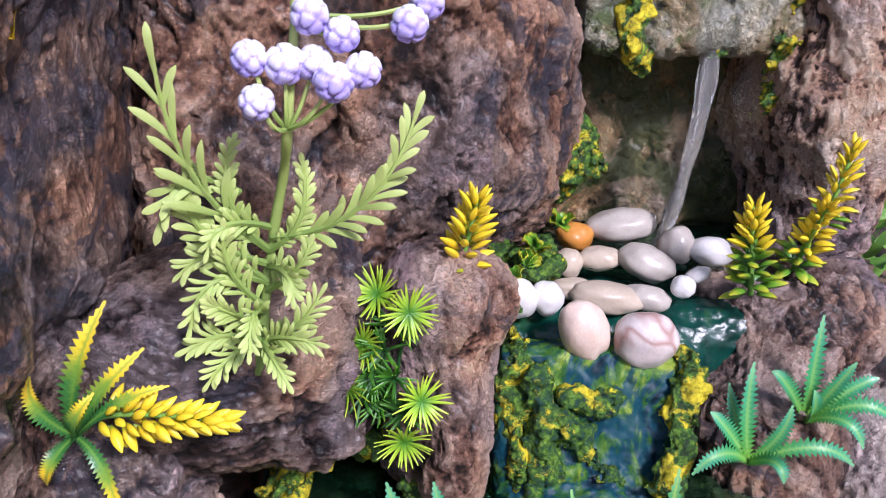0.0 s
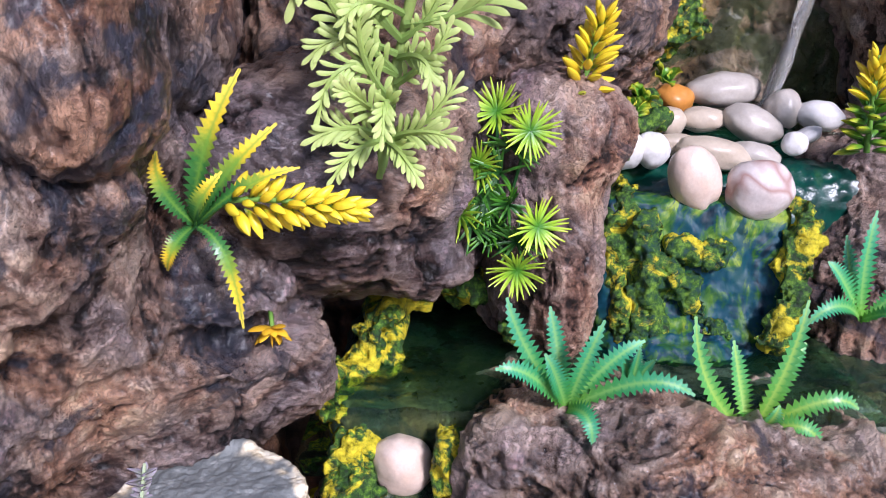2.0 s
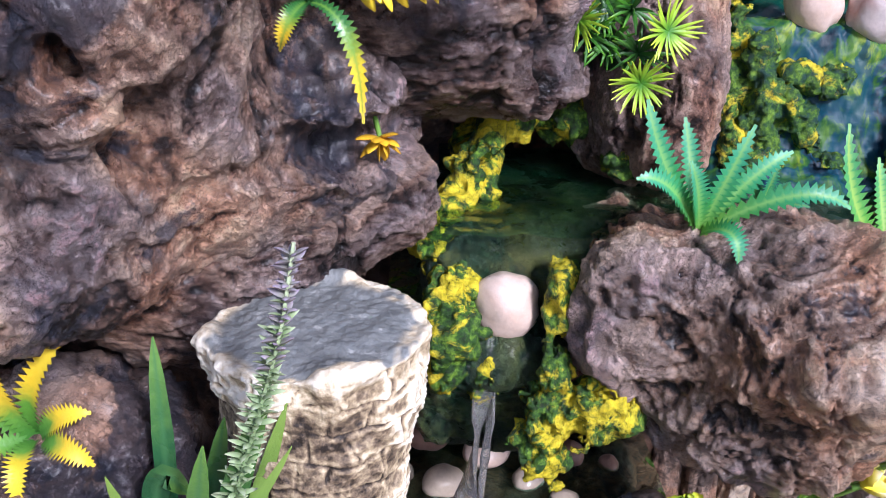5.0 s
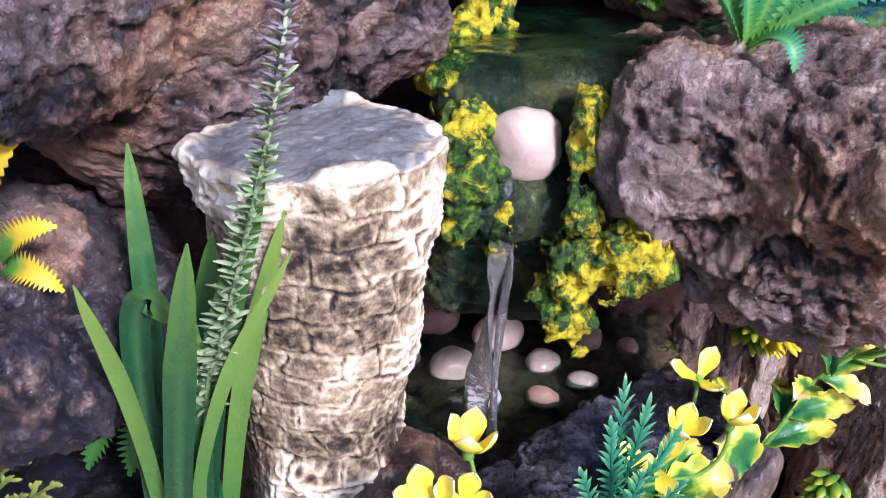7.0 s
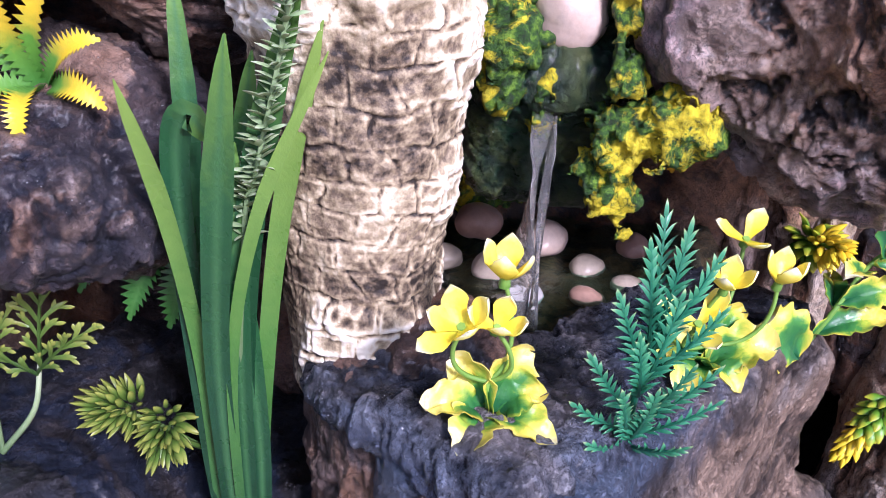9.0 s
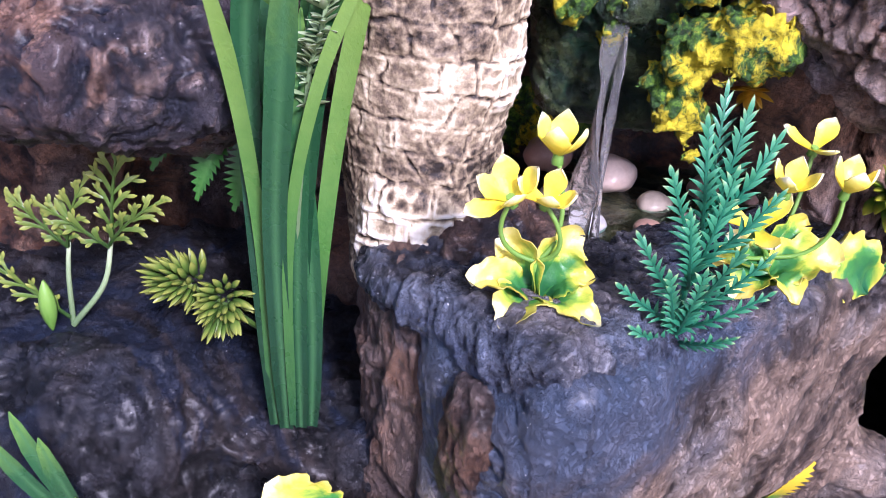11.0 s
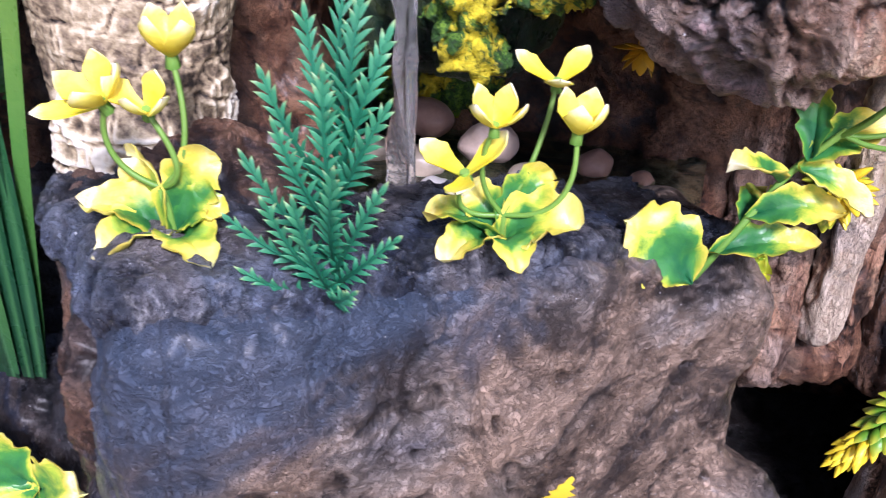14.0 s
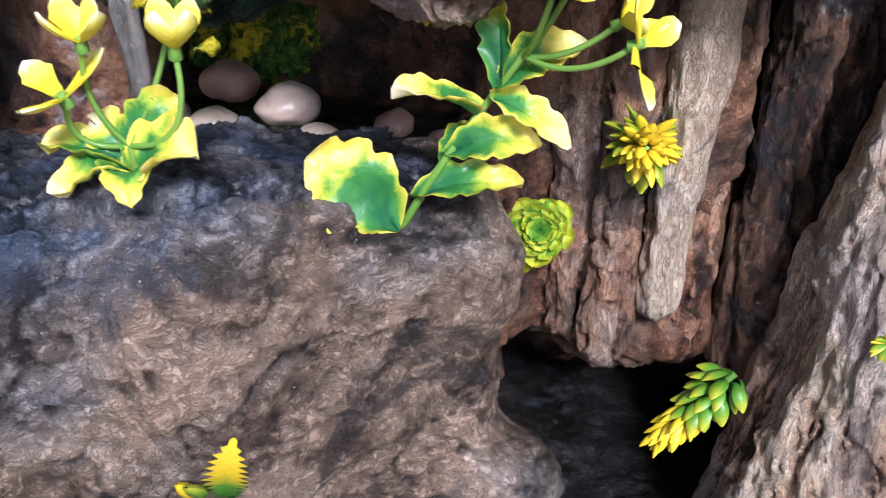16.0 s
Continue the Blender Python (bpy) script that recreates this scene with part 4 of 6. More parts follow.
def lens(length, width, thick, n=8, curve=0.0, sides=6, power=0.7, start=0.0):
    """A plump bud or petal along z."""
    s = np.linspace(0, 1, n)
    prof = np.sin(math.pi * np.clip(start + (1 - start) * s, 0.02, 0.98)) ** power
    ang = np.linspace(0, 2 * math.pi, sides, endpoint=False)
    ring = np.stack([prof[:, None] * np.cos(ang) * width / 2, prof[:, None] * np.sin(ang) * thick / 2 + curve * (s ** 2)[:, None] * length, (s * length)[:, None] + 0 * ang], -1)
    return Shape().rings(ring, s)


ZERO = V3((0, 0, 0))
BUD_Y = lens(0.0118, 0.0043, 0.0034, curve=-0.18).mesh("bud", P_BUD, ZERO)
BUD_G = lens(0.011, 0.0056, 0.003, curve=-0.25).mesh("bud", P_BUDG, ZERO)
LEAFLET_O = lens(0.008, 0.0024, 0.0016, n=6).mesh("leaflet", P_OLIVE, ZERO)
LEAFLET_GR = lens(0.0066, 0.0024, 0.0010, n=6, curve=-0.2, sides=4).mesh("leaflet", P_GREY, ZERO)
u_, w_ = np.meshgrid(np.linspace(0, 2 * math.pi, 40, endpoint=False), np.linspace(0.03, math.pi - 0.03, 26))
d_ = np.stack([np.sin(w_) * np.cos(u_), np.sin(w_) * np.sin(u_), np.cos(w_)], -1)
k_ = np.arange(16)
z_ = 1 - 2 * (k_ + 0.5) / 16
lobes_ = np.stack([np.sqrt(1 - z_ ** 2) * np.cos(2.39996 * k_), np.sqrt(1 - z_ ** 2) * np.sin(2.39996 * k_), z_], -1)
near_ = np.sort(np.arccos(np.clip(d_ @ lobes_.T, -1, 1)), -1)
lobe_ = np.clip((near_[..., 1] - near_[..., 0]) / 0.28, 0, 1) ** 0.6
shape_ = Shape().rings((d_ * (0.0074 + 0.0022 * lobe_)[..., None])[:, ::-1], 0 * w_[:, 0])
shape_.tip[0] = np.clip(0.18 + 0.42 * lobe_ + 0.32 * d_[..., 2], 0, 1)[:, ::-1].ravel()
BLOOM = shape_.mesh("bloom", P_LILAC, ZERO)
PETAL_O = lens(0.013, 0.007, 0.002, n=7, curve=-0.15).mesh("petal", P_ORANGE, ZERO)


def frond(a, b, sag, pairs, length, width, material, parent, name="frond", up=(0.1, -1, 0.15), angle=48, taper=0.45, rib=0.0009, first=0.12, seed=0, fork=0, pointed=False):
    """A rib with leaflets on both sides, longest below the middle."""
    rnd = random.Random(seed)
    sh, line = Shape(), bow(a, b, sag, 9)
    sh.tube(line, rib, rib * 0.5, 5, (0, 0.6))
    p = spline(line, 60)
    up = unit(up)
    for k in range(pairs + 1):
        s = first + (1 - first) * k / pairs
        i = min(int(s * 58), 57)
        t = unit(p[i + 2] - p[i])
        across = unit(np.cross(t, up))
        for sgn in ((1, -1) if k < pairs else (0,)):
            ang = radians(angle * (1 - 0.45 * s) + rnd.uniform(-9, 9))
            d = unit(t * math.cos(ang) + sgn * across * math.sin(ang) + up * rnd.uniform(-0.28, 0.28)) if sgn else t
            ln = length * (1 - taper * s) * rnd.uniform(0.82, 1.12) * (0.7 if s < 0.2 else 1)
            q = p[i] + d * ln
            prof = ((0, 0.3, 0.7, 1), (0.9, 1, 0.6, 0.04)) if pointed else ((0, 0.3, 0.6, 0.88, 1), (0.5, 0.72, 1, 0.7, 0.15))
            sh.blade(bow(p[i], q, t * ln * 0.10 + up * ln * rnd.uniform(-0.05, 0.08), 4), width * rnd.uniform(0.85, 1.15), up, 0.0007 if pointed else 0.0011, 0.14 if pointed else 0.05, 7, prof, tip=(0.25 + 0.3 * s, 0.6 + 0.4 * s))
            for f in range(fork):
                m = p[i] + d * ln * (0.45 + 0.25 * f)
                d2 = unit(d + (1 if f % 2 else -1) * 0.7 * np.cross(d, up))
                sh.blade(bow(m, m + d2 * ln * 0.42, (0, 0, 0), 3), width * 0.8, up, 0.001, 0.05, 5, prof, tip=(0.5, 1))
    return part(name, sh, material, parent)


def saw_leaf(a, b, sag, width, material, parent, up=(0, -0.8, 0.6), teeth=18, depth=0.52, fold=0.30, name="leaf"):
    prof = ((0, 0.15, 0.45, 0.8, 1), (0.38, 0.6, 1, 0.72, 0.1))
    return part(name, Shape().blade(bow(a, b, sag, 7), width, up, 0.0011, fold, profile=prof, teeth=teeth, depth=depth), material, parent)


def scallop_leaf(a, b, sag, width, parent, up, material=None, name="leaf", seed=0, cup=0.12):
    """A broad round leaf with a scalloped, wavy margin."""
    rnd = random.Random(seed)
    line = spline(bow(a, b, sag, 5), 29)
    s = np.linspace(0, 1, 29)
    t = np.gradient(line, axis=0)
    t /= np.linalg.norm(t, axis=1)[:, None]
    side = np.cross(t, unit(up))
    side /= np.linalg.norm(side, axis=1)[:, None]
    nrm = np.cross(side, t)
    half = width / 2 * np.interp(s, (0, 0.08, 0.3, 0.55, 0.8, 0.93, 1), (0.06, 0.35, 0.88, 1.0, 0.72, 0.36, 0.05))
    k = np.linspace(-1, 1, 13)
    ph = rnd.uniform(0, 6)
    scal = 1 + 0.11 * np.cos(s * 27 + ph) + 0.05 * np.cos(s * 49 + 2 * ph)
    top = line[:, None] + side[:, None] * (half * scal)[:, None, None] * k[None, :, None] \
        + nrm[:, None] * (width * (cup * (k[None] ** 2) + (0.065 * np.sin(9 * s[:, None] + 4 * k[None] + ph) + 0.028 * np.sin(23 * s[:, None] - 3 * k[None] + ph)) * np.abs(k[None]) - 0.02 * np.abs(np.sin(16 * (s[:, None] - 0.35 * np.abs(k[None])))) * (1 - np.abs(k[None]))))[:, :, None]
    rib = np.exp(-(k / 0.12) ** 2)
    top = top - nrm[:, None] * (0.0008 * rib)[None, :, None]
    low = top - nrm[:, None] * 0.0007
    ring = np.concatenate([top, low[:, ::-1]], 1)
    e = np.maximum(np.abs(k)[None] ** 1.5 * 0.62, (s[:, None] - 0.12) * 0.98) + 0 * s[:, None]
    e = np.clip(np.concatenate([e, e[:, ::-1]], 1) + rnd.uniform(-0.12, 0.12), 0, 1)
    sh = Shape().rings(ring, s, None, e)
    return part(name, sh, material or P_ROUND, parent)


def petal_cup(at, axis, size, parent, count=4, spread=0.35, seed=0, root=None, name="flower"):
    """A flower of broad petals round an axis, on a small green heart."""
    rnd = random.Random(seed)
    axis = unit(axis)
    a = unit(np.cross(axis, (0.3, 0.8, 0.5)))
    b = np.cross(axis, a)
    heart = Shape().tube([V3(at) - axis * size * 0.14, V3(at) + axis * size * 0.12], size * 0.12, size * 0.09, 6)
    flower = part(name, heart, P_STEM, parent)
    for k in range(count):
        ang = 2 * math.pi * k / count + rnd.uniform(-0.25, 0.25)
        out = a * math.cos(ang) + b * math.sin(ang)
        sp = (0.18 + spread) * rnd.uniform(0.65, 1.35)
        end = V3(at) + axis * size * (1 - 0.55 * sp) + out * size * sp
        mid = out * size * 0.16
        line = spline(bow(at, end, mid, 5), 9)
        s = np.linspace(0, 1, 9)
        t = np.gradient(line, axis=0)
        t /= np.linalg.norm(t, axis=1)[:, None]
        side = np.cross(t, out + axis * 0.2)
        side /= np.linalg.norm(side, axis=1)[:, None]
        nrm = np.cross(side, t)
        half = size * 0.27 * np.interp(s, (0, 0.2, 0.5, 0.8, 1), (0.22, 0.55, 1, 0.66, 0.06)) * (1 + 0.06 * np.sin(17 * s + k))
        kk = np.linspace(-1, 1, 5)
        top = line[:, None] + side[:, None] * half[:, None, None] * kk[None, :, None] - nrm[:, None] * (0.28 * half[:, None] * kk[None] ** 2)[:, :, None]
        ring = np.concatenate([top, (top - nrm[:, None] * 0.0007)[:, ::-1]], 1)
        part("petal", Shape().rings(ring, s), P_PETAL, flower)
    return flower


def bud_plant(base, top, radius, count, label, seed=0, green=0.45, size=1.0, group="yellow bud plants", name="bud_plant", lean=0.75):
    """A short spike closely set with fleshy buds, green below and yellow above."""
    rnd = random.Random(seed)
    plant = thing(name, base, label, "plant", group)
    base, top = V3(base), V3(top)
    part("stem", Shape().tube([base, (base + top) / 2, top], 0.0022, 0.0012), P_STEM, plant)
    axis = unit(top - base)
    a = unit(np.cross(axis, (0.2, 0.9, 0.1)))
    b = np.cross(axis, a)
    for k in range(count):
        s = (k + 0.5) / count
        ang = k * 2.39996 + rnd.uniform(-0.2, 0.2)
        out = a * math.cos(ang) + b * math.sin(ang)
        r = radius * (1 - 0.55 * s)
        at = base + (top - base) * s * 0.96 + out * r * 0.25
        d = out * (1.15 - lean * s) + axis * (0.45 + 0.9 * s)
        d = d + V3((rnd.uniform(-0.25, 0.25), rnd.uniform(-0.25, 0.25), rnd.uniform(-0.2, 0.2)))
        me = BUD_G if s < green + rnd.uniform(-0.12, 0.12) else BUD_Y
        put("bud", me, plant, at, d, size * rnd.uniform(0.9, 1.2) * (1.25 - 0.40 * s) * radius / 0.013, rnd.uniform(-20, 20))
    return plant


# ---- upper terrace plants ----
pf = thing("purple_flower", (-0.103, 0.440, 0.686), "tall sage-green artificial plant with round lilac flower heads", "flower")
part("stem", Shape().tube([(-0.103, 0.440, 0.684), (-0.098, 0.440, 0.718), (-0.090, 0.440, 0.765), (-0.080, 0.428, 0.803), (-0.0725, 0.402, 0.829), (-0.066, 0.401, 0.882), (-0.062, 0.402, 0.94)], 0.0034, 0.0020, 8, knots=0.35), P_SAGE, pf)
LOW, MID = (-0.099, 0.438, 0.705), (-0.092, 0.438, 0.757)
for i, (a, b, sag, pairs, ln) in enumerate([
        (MID, (-0.133, 0.405, 0.858), (-0.010, -0.004, -0.006), 6, 0.026), (MID, (-0.104, 0.425, 0.818), (-0.010, -0.006, 0), 9, 0.011),
        ((-0.104, 0.432, 0.79), (-0.141, 0.420, 0.780), (-0.004, -0.004, 0.014), 5, 0.018), ((-0.090, 0.436, 0.765), (-0.013, 0.425, 0.832), (0.010, -0.004, -0.014), 8, 0.018),
        (MID, (-0.071, 0.430, 0.806), (0.008, -0.003, -0.004), 9, 0.011), ((-0.094, 0.436, 0.74), (-0.133, 0.420, 0.752), (-0.002, -0.004, 0.012), 6, 0.015),
        ((-0.094, 0.436, 0.74), (-0.131, 0.415, 0.722), (-0.006, -0.004, 0.014), 6, 0.014), (LOW, (-0.130, 0.415, 0.712), (0, -0.004, 0.006), 6, 0.015),
        (LOW, (-0.123, 0.415, 0.692), (0, -0.005, 0.006), 5, 0.014), (LOW, (-0.064, 0.420, 0.738), (0.002, -0.004, -0.004), 6, 0.015),
        (LOW, (-0.068, 0.415, 0.714), (0, -0.004, 0.004), 6, 0.015), (LOW, (-0.082, 0.410, 0.694), (0, -0.004, 0.004), 5, 0.012), ((-0.093, 0.438, 0.748), (-0.076, 0.410, 0.742), (0.004, -0.006, 0.006), 6, 0.012), ((-0.097, 0.438, 0.722), (-0.098, 0.402, 0.716), (0, -0.006, 0.010), 6, 0.012), ((-0.091, 0.438, 0.77), (-0.116, 0.41, 0.768), (-0.004, -0.006, 0.008), 6, 0.012),
        ((-0.096, 0.437, 0.725), (-0.110, 0.415, 0.775), (-0.006, -0.004, 0), 6, 0.014), ((-0.094, 0.437, 0.735), (-0.068, 0.42, 0.765), (0.004, -0.004, 0), 5, 0.013),
        ((-0.098, 0.437, 0.715), (-0.116, 0.412, 0.735), (-0.003, -0.006, 0.004), 6, 0.013), ((-0.094, 0.437, 0.75), (-0.128, 0.42, 0.80), (-0.012, -0.003, -0.004), 6, 0.018)]):
    frond(a, b, sag, int(pairs * (1.0 if i in (0, 2) else 1.5)), ln * (1.3 if i in (0, 2, 3) else 1.1), 0.0042 if ln > 0.015 else 0.0030, P_SAGE, pf, seed=i, rib=0.0020, taper=0.3, angle=40 if i in (0, 2, 3) else 50)
joint = V3((-0.0723, 0.3999, 0.8286))
for i, c in enumerate([(-0.086, 0.3916, 0.8616), (-0.0705, 0.3935, 0.8588), (-0.0833, 0.3889, 0.8424), (-0.0586, 0.3935, 0.8799), (-0.0448, 0.3953, 0.8716), (-0.0357, 0.3935, 0.8561), (-0.0485, 0.3889, 0.8515), (-0.0576, 0.3953, 0.8588), (-0.0146, 0.3935, 0.8762), (-0.008, 0.432, 0.884)]):
    c = V3(c)
    root_ = joint if i not in (3, 4, 8, 9) else V3((-0.066, 0.401, 0.8817))
    rnd_ = random.Random(40 + i)
    up_ = unit(c - root_ + V3((0, -0.012, 0.004)))
    head = part("flower_head", Shape().tube(bow(root_, c - up_ * 0.004, (0, -0.002, -0.004), 5), 0.0013, 0.0010, 5), P_SAGE, pf)
    bloom = part("bloom", BLOOM, None, head)
    bloom.matrix_local = Matrix.Translation(Vector(c) - pf.location) @ pose(0, 0, 0, rnd_.uniform(-25, 25), rnd_.uniform(-25, 25), rnd_.uniform(0, 360)) @ Matrix.Diagonal([rnd_.uniform(0.84, 1.0)] * 3 + [1])

yt = thing("yellow_tipped_plant", (-0.1917, 0.4061, 0.666), "green saw-edged plant with yellow tips and a yellow flower spike", "plant")
for b, sag, w in [((-0.1614, 0.387, 0.7481), (-0.0045, -0.0067, 0), 0.016), ((-0.1456, 0.387, 0.7234), (-0.0023, -0.0067, 0.0023), 0.014), ((-0.203, 0.3859, 0.7087), (-0.0045, -0.0067, 0.0023), 0.013),
                  ((-0.2019, 0.3836, 0.6491), (0, -0.009, 0.0045), 0.012), ((-0.167, 0.387, 0.6176), (0.0056, -0.0067, 0.0135), 0.011), ((-0.136, 0.3892, 0.7020), (0, -0.0045, 0.0062), 0.010), ((-0.1726, 0.3859, 0.6997), (-0.0023, -0.0067, 0), 0.013)]:
    saw_leaf((-0.1917, 0.4005, 0.6671), b, sag, w * 0.92, P_TIP, yt, teeth=20, depth=0.48)
part("stem", Shape().tube([(-0.1917, 0.4039, 0.6671), (-0.167, 0.3926, 0.684), (-0.1074, 0.3892, 0.6829)], 0.0022, 0.001), P_STEM, yt)
rnd_ = random.Random(5)
for k in range(62):
    s = (k + 0.5) / 62
    at = V3((-0.1726, 0.3915, 0.6829)) + s * (V3((-0.1096, 0.3881, 0.6829)) - V3((-0.1726, 0.3915, 0.6829)))
    ang = k * 2.39996
    out = V3((0, 0, 1)) * math.sin(ang) + V3((0, -1, 0)) * math.cos(ang)
    put("bud", BUD_Y, yt, at + out * 0.0045 * (1 - s), out * (1.0 - 0.45 * s) + V3((0.55 + 0.5 * s, 0, 0)), rnd_.uniform(0.95, 1.2) * (1.15 - 0.2 * s), rnd_.uniform(0, 90))


def small_flower(at, axis, me, count, size, label, name="small_flower", group="", cat="flower"):
    fl = thing(name, at, label, cat, group)
    axis = unit(axis)
    a = unit(np.cross(axis, (0.2, 0.3, 0.9)))
    b = np.cross(axis, a)
    part("stem", Shape().tube([V3(at) - axis * 0.012, V3(at)], 0.0014, 0.0014), P_STEM, fl)
    for k in range(count):
        ang = 2.39996 * k
        lift = 0.15 + 1.1 * k / count
        put("petal", me, fl, at, (a * math.cos(ang) + b * math.sin(ang)) + axis * lift, size * (1.1 - 0.35 * k / count), 0)
    return fl


small_flower((-0.162, 0.428, 0.599), (0.25, -0.75, -0.65), PETAL_O, 11, 1.05, "small orange-yellow flower in a crevice of the ledge")

fan = thing("fan_leaf_plant", (-0.035, 0.515, 0.615), "dark green plant with lime needle fans against the rock", "plant")
for i, (c, n_) in enumerate([((-0.040, 0.490, 0.712), (-0.3, -0.8, 0.6)), ((-0.020, 0.482, 0.703), (0.2, -1, 0.2)), ((-0.050, 0.490, 0.680), (-0.5, -0.9, 0.2)), ((-0.060, 0.488, 0.650), (-0.6, -0.8, 0)), ((-0.013, 0.476, 0.647), (0.4, -1, 0.2)), ((-0.024, 0.476, 0.619), (0.1, -1, -0.2)), ((-0.044, 0.492, 0.655), (0, -1, 0.2))]):
    c, n_ = V3(c), unit(n_)
    a = unit(np.cross(n_, (0, 0.2, 1)))
    b = np.cross(n_, a)
    stalk = part("stalk", Shape().tube(bow((-0.035, 0.515, 0.618), c, (0, -0.004, 0.006), 5), 0.0014, 0.001, 5, (0, 0.3)), P_DARK, fan)
    rnd_ = random.Random(60 + i)
    sh = Shape()
    for k in range(30):
        ang = 2 * math.pi * k / 30 + rnd_.uniform(-0.08, 0.08)
        d = unit(a * math.cos(ang) + b * math.sin(ang) + n_ * rnd_.uniform(0.05, 0.55))
        ln = 0.0185 * rnd_.uniform(0.85, 1.1) * (0.8 if i == 6 else 1)
        sh.blade(bow(c, c + d * ln, -n_ * 0.0015, 3), 0.0019, n_, 0.0009, 0.1, 5, ((0, 0.6, 1), (0.8, 1, 0.3)), tip=(0.2, 1) if i != 6 else (0, 0.35))
    part("leaf_fan", sh, P_FAN, fan)
rnd_ = random.Random(68)
for c in [(-0.048, 0.497, 0.664), (-0.030, 0.492, 0.655), (-0.040, 0.497, 0.635), (-0.052, 0.495, 0.640), (-0.024, 0.490, 0.632), (-0.036, 0.490, 0.675), (-0.030, 0.494, 0.690)]:
    sh = Shape()
    for k in range(22):
        d = unit((rnd_.uniform(-1, 1), rnd_.uniform(-0.8, 0.1), rnd_.uniform(-0.7, 1)))
        sh.blade(bow(c, V3(c) + d * 0.019 * rnd_.uniform(0.8, 1.1), (0, -0.001, 0.001), 3), 0.0019, (0.1, -1, 0.2), 0.0009, 0.1, 5, ((0, 0.6, 1), (0.8, 1, 0.3)), tip=(0, rnd_.uniform(0.18, 0.45)))
    part("leaf_fan", sh, P_FAN, fan)

bud_plant((0.009, 0.523, 0.708), (0.022, 0.520, 0.766), 0.0165, 44, "yellow bud spike with green base on a mossy rock top", 1, green=0.12)
bud_plant((0.2279, 0.6013, 0.6689), (0.2215, 0.5971, 0.7374), 0.0175, 52, "yellow and green bud spike on the pool rim", 2, green=0.55)
bud_plant((0.2696, 0.6334, 0.6753), (0.272, 0.590, 0.742), 0.0165, 46, "bright yellow bud spike on the pool rim", 3, green=0.3)
bud_plant((0.285, 0.625, 0.715), (0.302, 0.625, 0.778), 0.014, 40, "slender yellow bud spike behind the pool rim", 4, green=0.2)


def fern(base, tips, label, width=0.0145, material=None, group="saw-edged ferns", teeth=19, name="saw_leaf_plant"):
    f = thing(name, base, label, "plant", group)
    for b, sag in tips:
        saw_leaf(base, b, sag, width, material or P_FERN, f, teeth=teeth)
    return f


fern((0.0065, 0.4367, 0.5481), [((-0.0322, 0.4265, 0.6226), (-0.0061, -0.0031, 0.0041)), ((-0.0057, 0.449, 0.6083), (0, 0.002, 0.002)), ((0.0218, 0.4235, 0.6124), (-0.002, -0.0041, 0)), ((0.0728, 0.4133, 0.5736), (0.0041, -0.0061, 0.0163)),
                             ((-0.0373, 0.4082, 0.5879), (-0.002, -0.0061, 0.0122)), ((0.0178, 0.4031, 0.5461), (0.002, -0.0082, 0.0122)), ((0.0473, 0.4337, 0.596), (0, -0.0031, 0.0082)), ((-0.0108, 0.4133, 0.596), (0, -0.0041, 0.0041))],
     "teal-green saw-leaf rosette on the boulder top")
fern((0.1183, 0.4464, 0.5298), [((0.0747, 0.4379, 0.6104), (-0.0085, -0.0042, -0.0042)), ((0.1045, 0.457, 0.5871), (0, 0.0021, 0)), ((0.1395, 0.4464, 0.6189), (0.0021, -0.0042, 0)), ((0.1735, 0.4336, 0.5574), (0.0042, -0.0064, 0.017)),
                             ((0.1522, 0.4252, 0.5372), (0.0021, -0.0085, 0.0149)), ((0.1469, 0.457, 0.5871), (0.0021, 0, 0.0064)), ((0.1225, 0.4198, 0.5659), (0, -0.0064, 0.0021))], "yellow-green saw-leaf rosette beside the middle pool", material=P_FERN2)
fern((0.215, 0.5354, 0.568), [((0.2097, 0.5322, 0.6471), (-0.0042, -0.0032, 0)), ((0.1812, 0.5249, 0.6134), (-0.0042, -0.0042, 0.0085)), ((0.2372, 0.527, 0.6175), (0.0042, -0.0032, 0)), ((0.2825, 0.5218, 0.5733), (0.0042, -0.0063, 0.0168)),
                             ((0.1686, 0.5112, 0.5733), (-0.0021, -0.0063, 0.0148)), ((0.2266, 0.5006, 0.5733), (0.0021, -0.0085, 0.0126)), ((0.1982, 0.5428, 0.626), (-0.0021, 0, 0))], "teal-green saw-leaf rosette below the pool rim")
fern((0.2592, 0.5538, 0.5909), [((0.2613, 0.5517, 0.6731), (-0.0021, -0.0032, 0)), ((0.2269, 0.5434, 0.6345), (-0.0042, -0.0042, 0.0104)), ((0.3019, 0.5434, 0.6294), (0.0021, -0.0032, 0.0083)), ((0.3175, 0.5361, 0.5929), (0.0042, -0.0062, 0.0187)),
                             ((0.2498, 0.5256, 0.6294), (0, -0.0062, 0.0021)), ((0.2811, 0.5361, 0.645), (0, -0.0032, 0.0042)), ((0.2863, 0.5205, 0.5877), (0.0021, -0.0083, 0.0146))], "pale green saw-leaf rosette against the reddish rock")
fern((0.050, 0.470, 0.545), [((0.040, 0.462, 0.575), (0, 0, 0.002)), ((0.062, 0.462, 0.570), (0, 0, 0.002)), ((0.050, 0.455, 0.582), (0, 0, 0)), ((0.070, 0.450, 0.56), (0, 0, 0.004))], "small sunken saw-leaf rosette in the middle pool", 0.010)

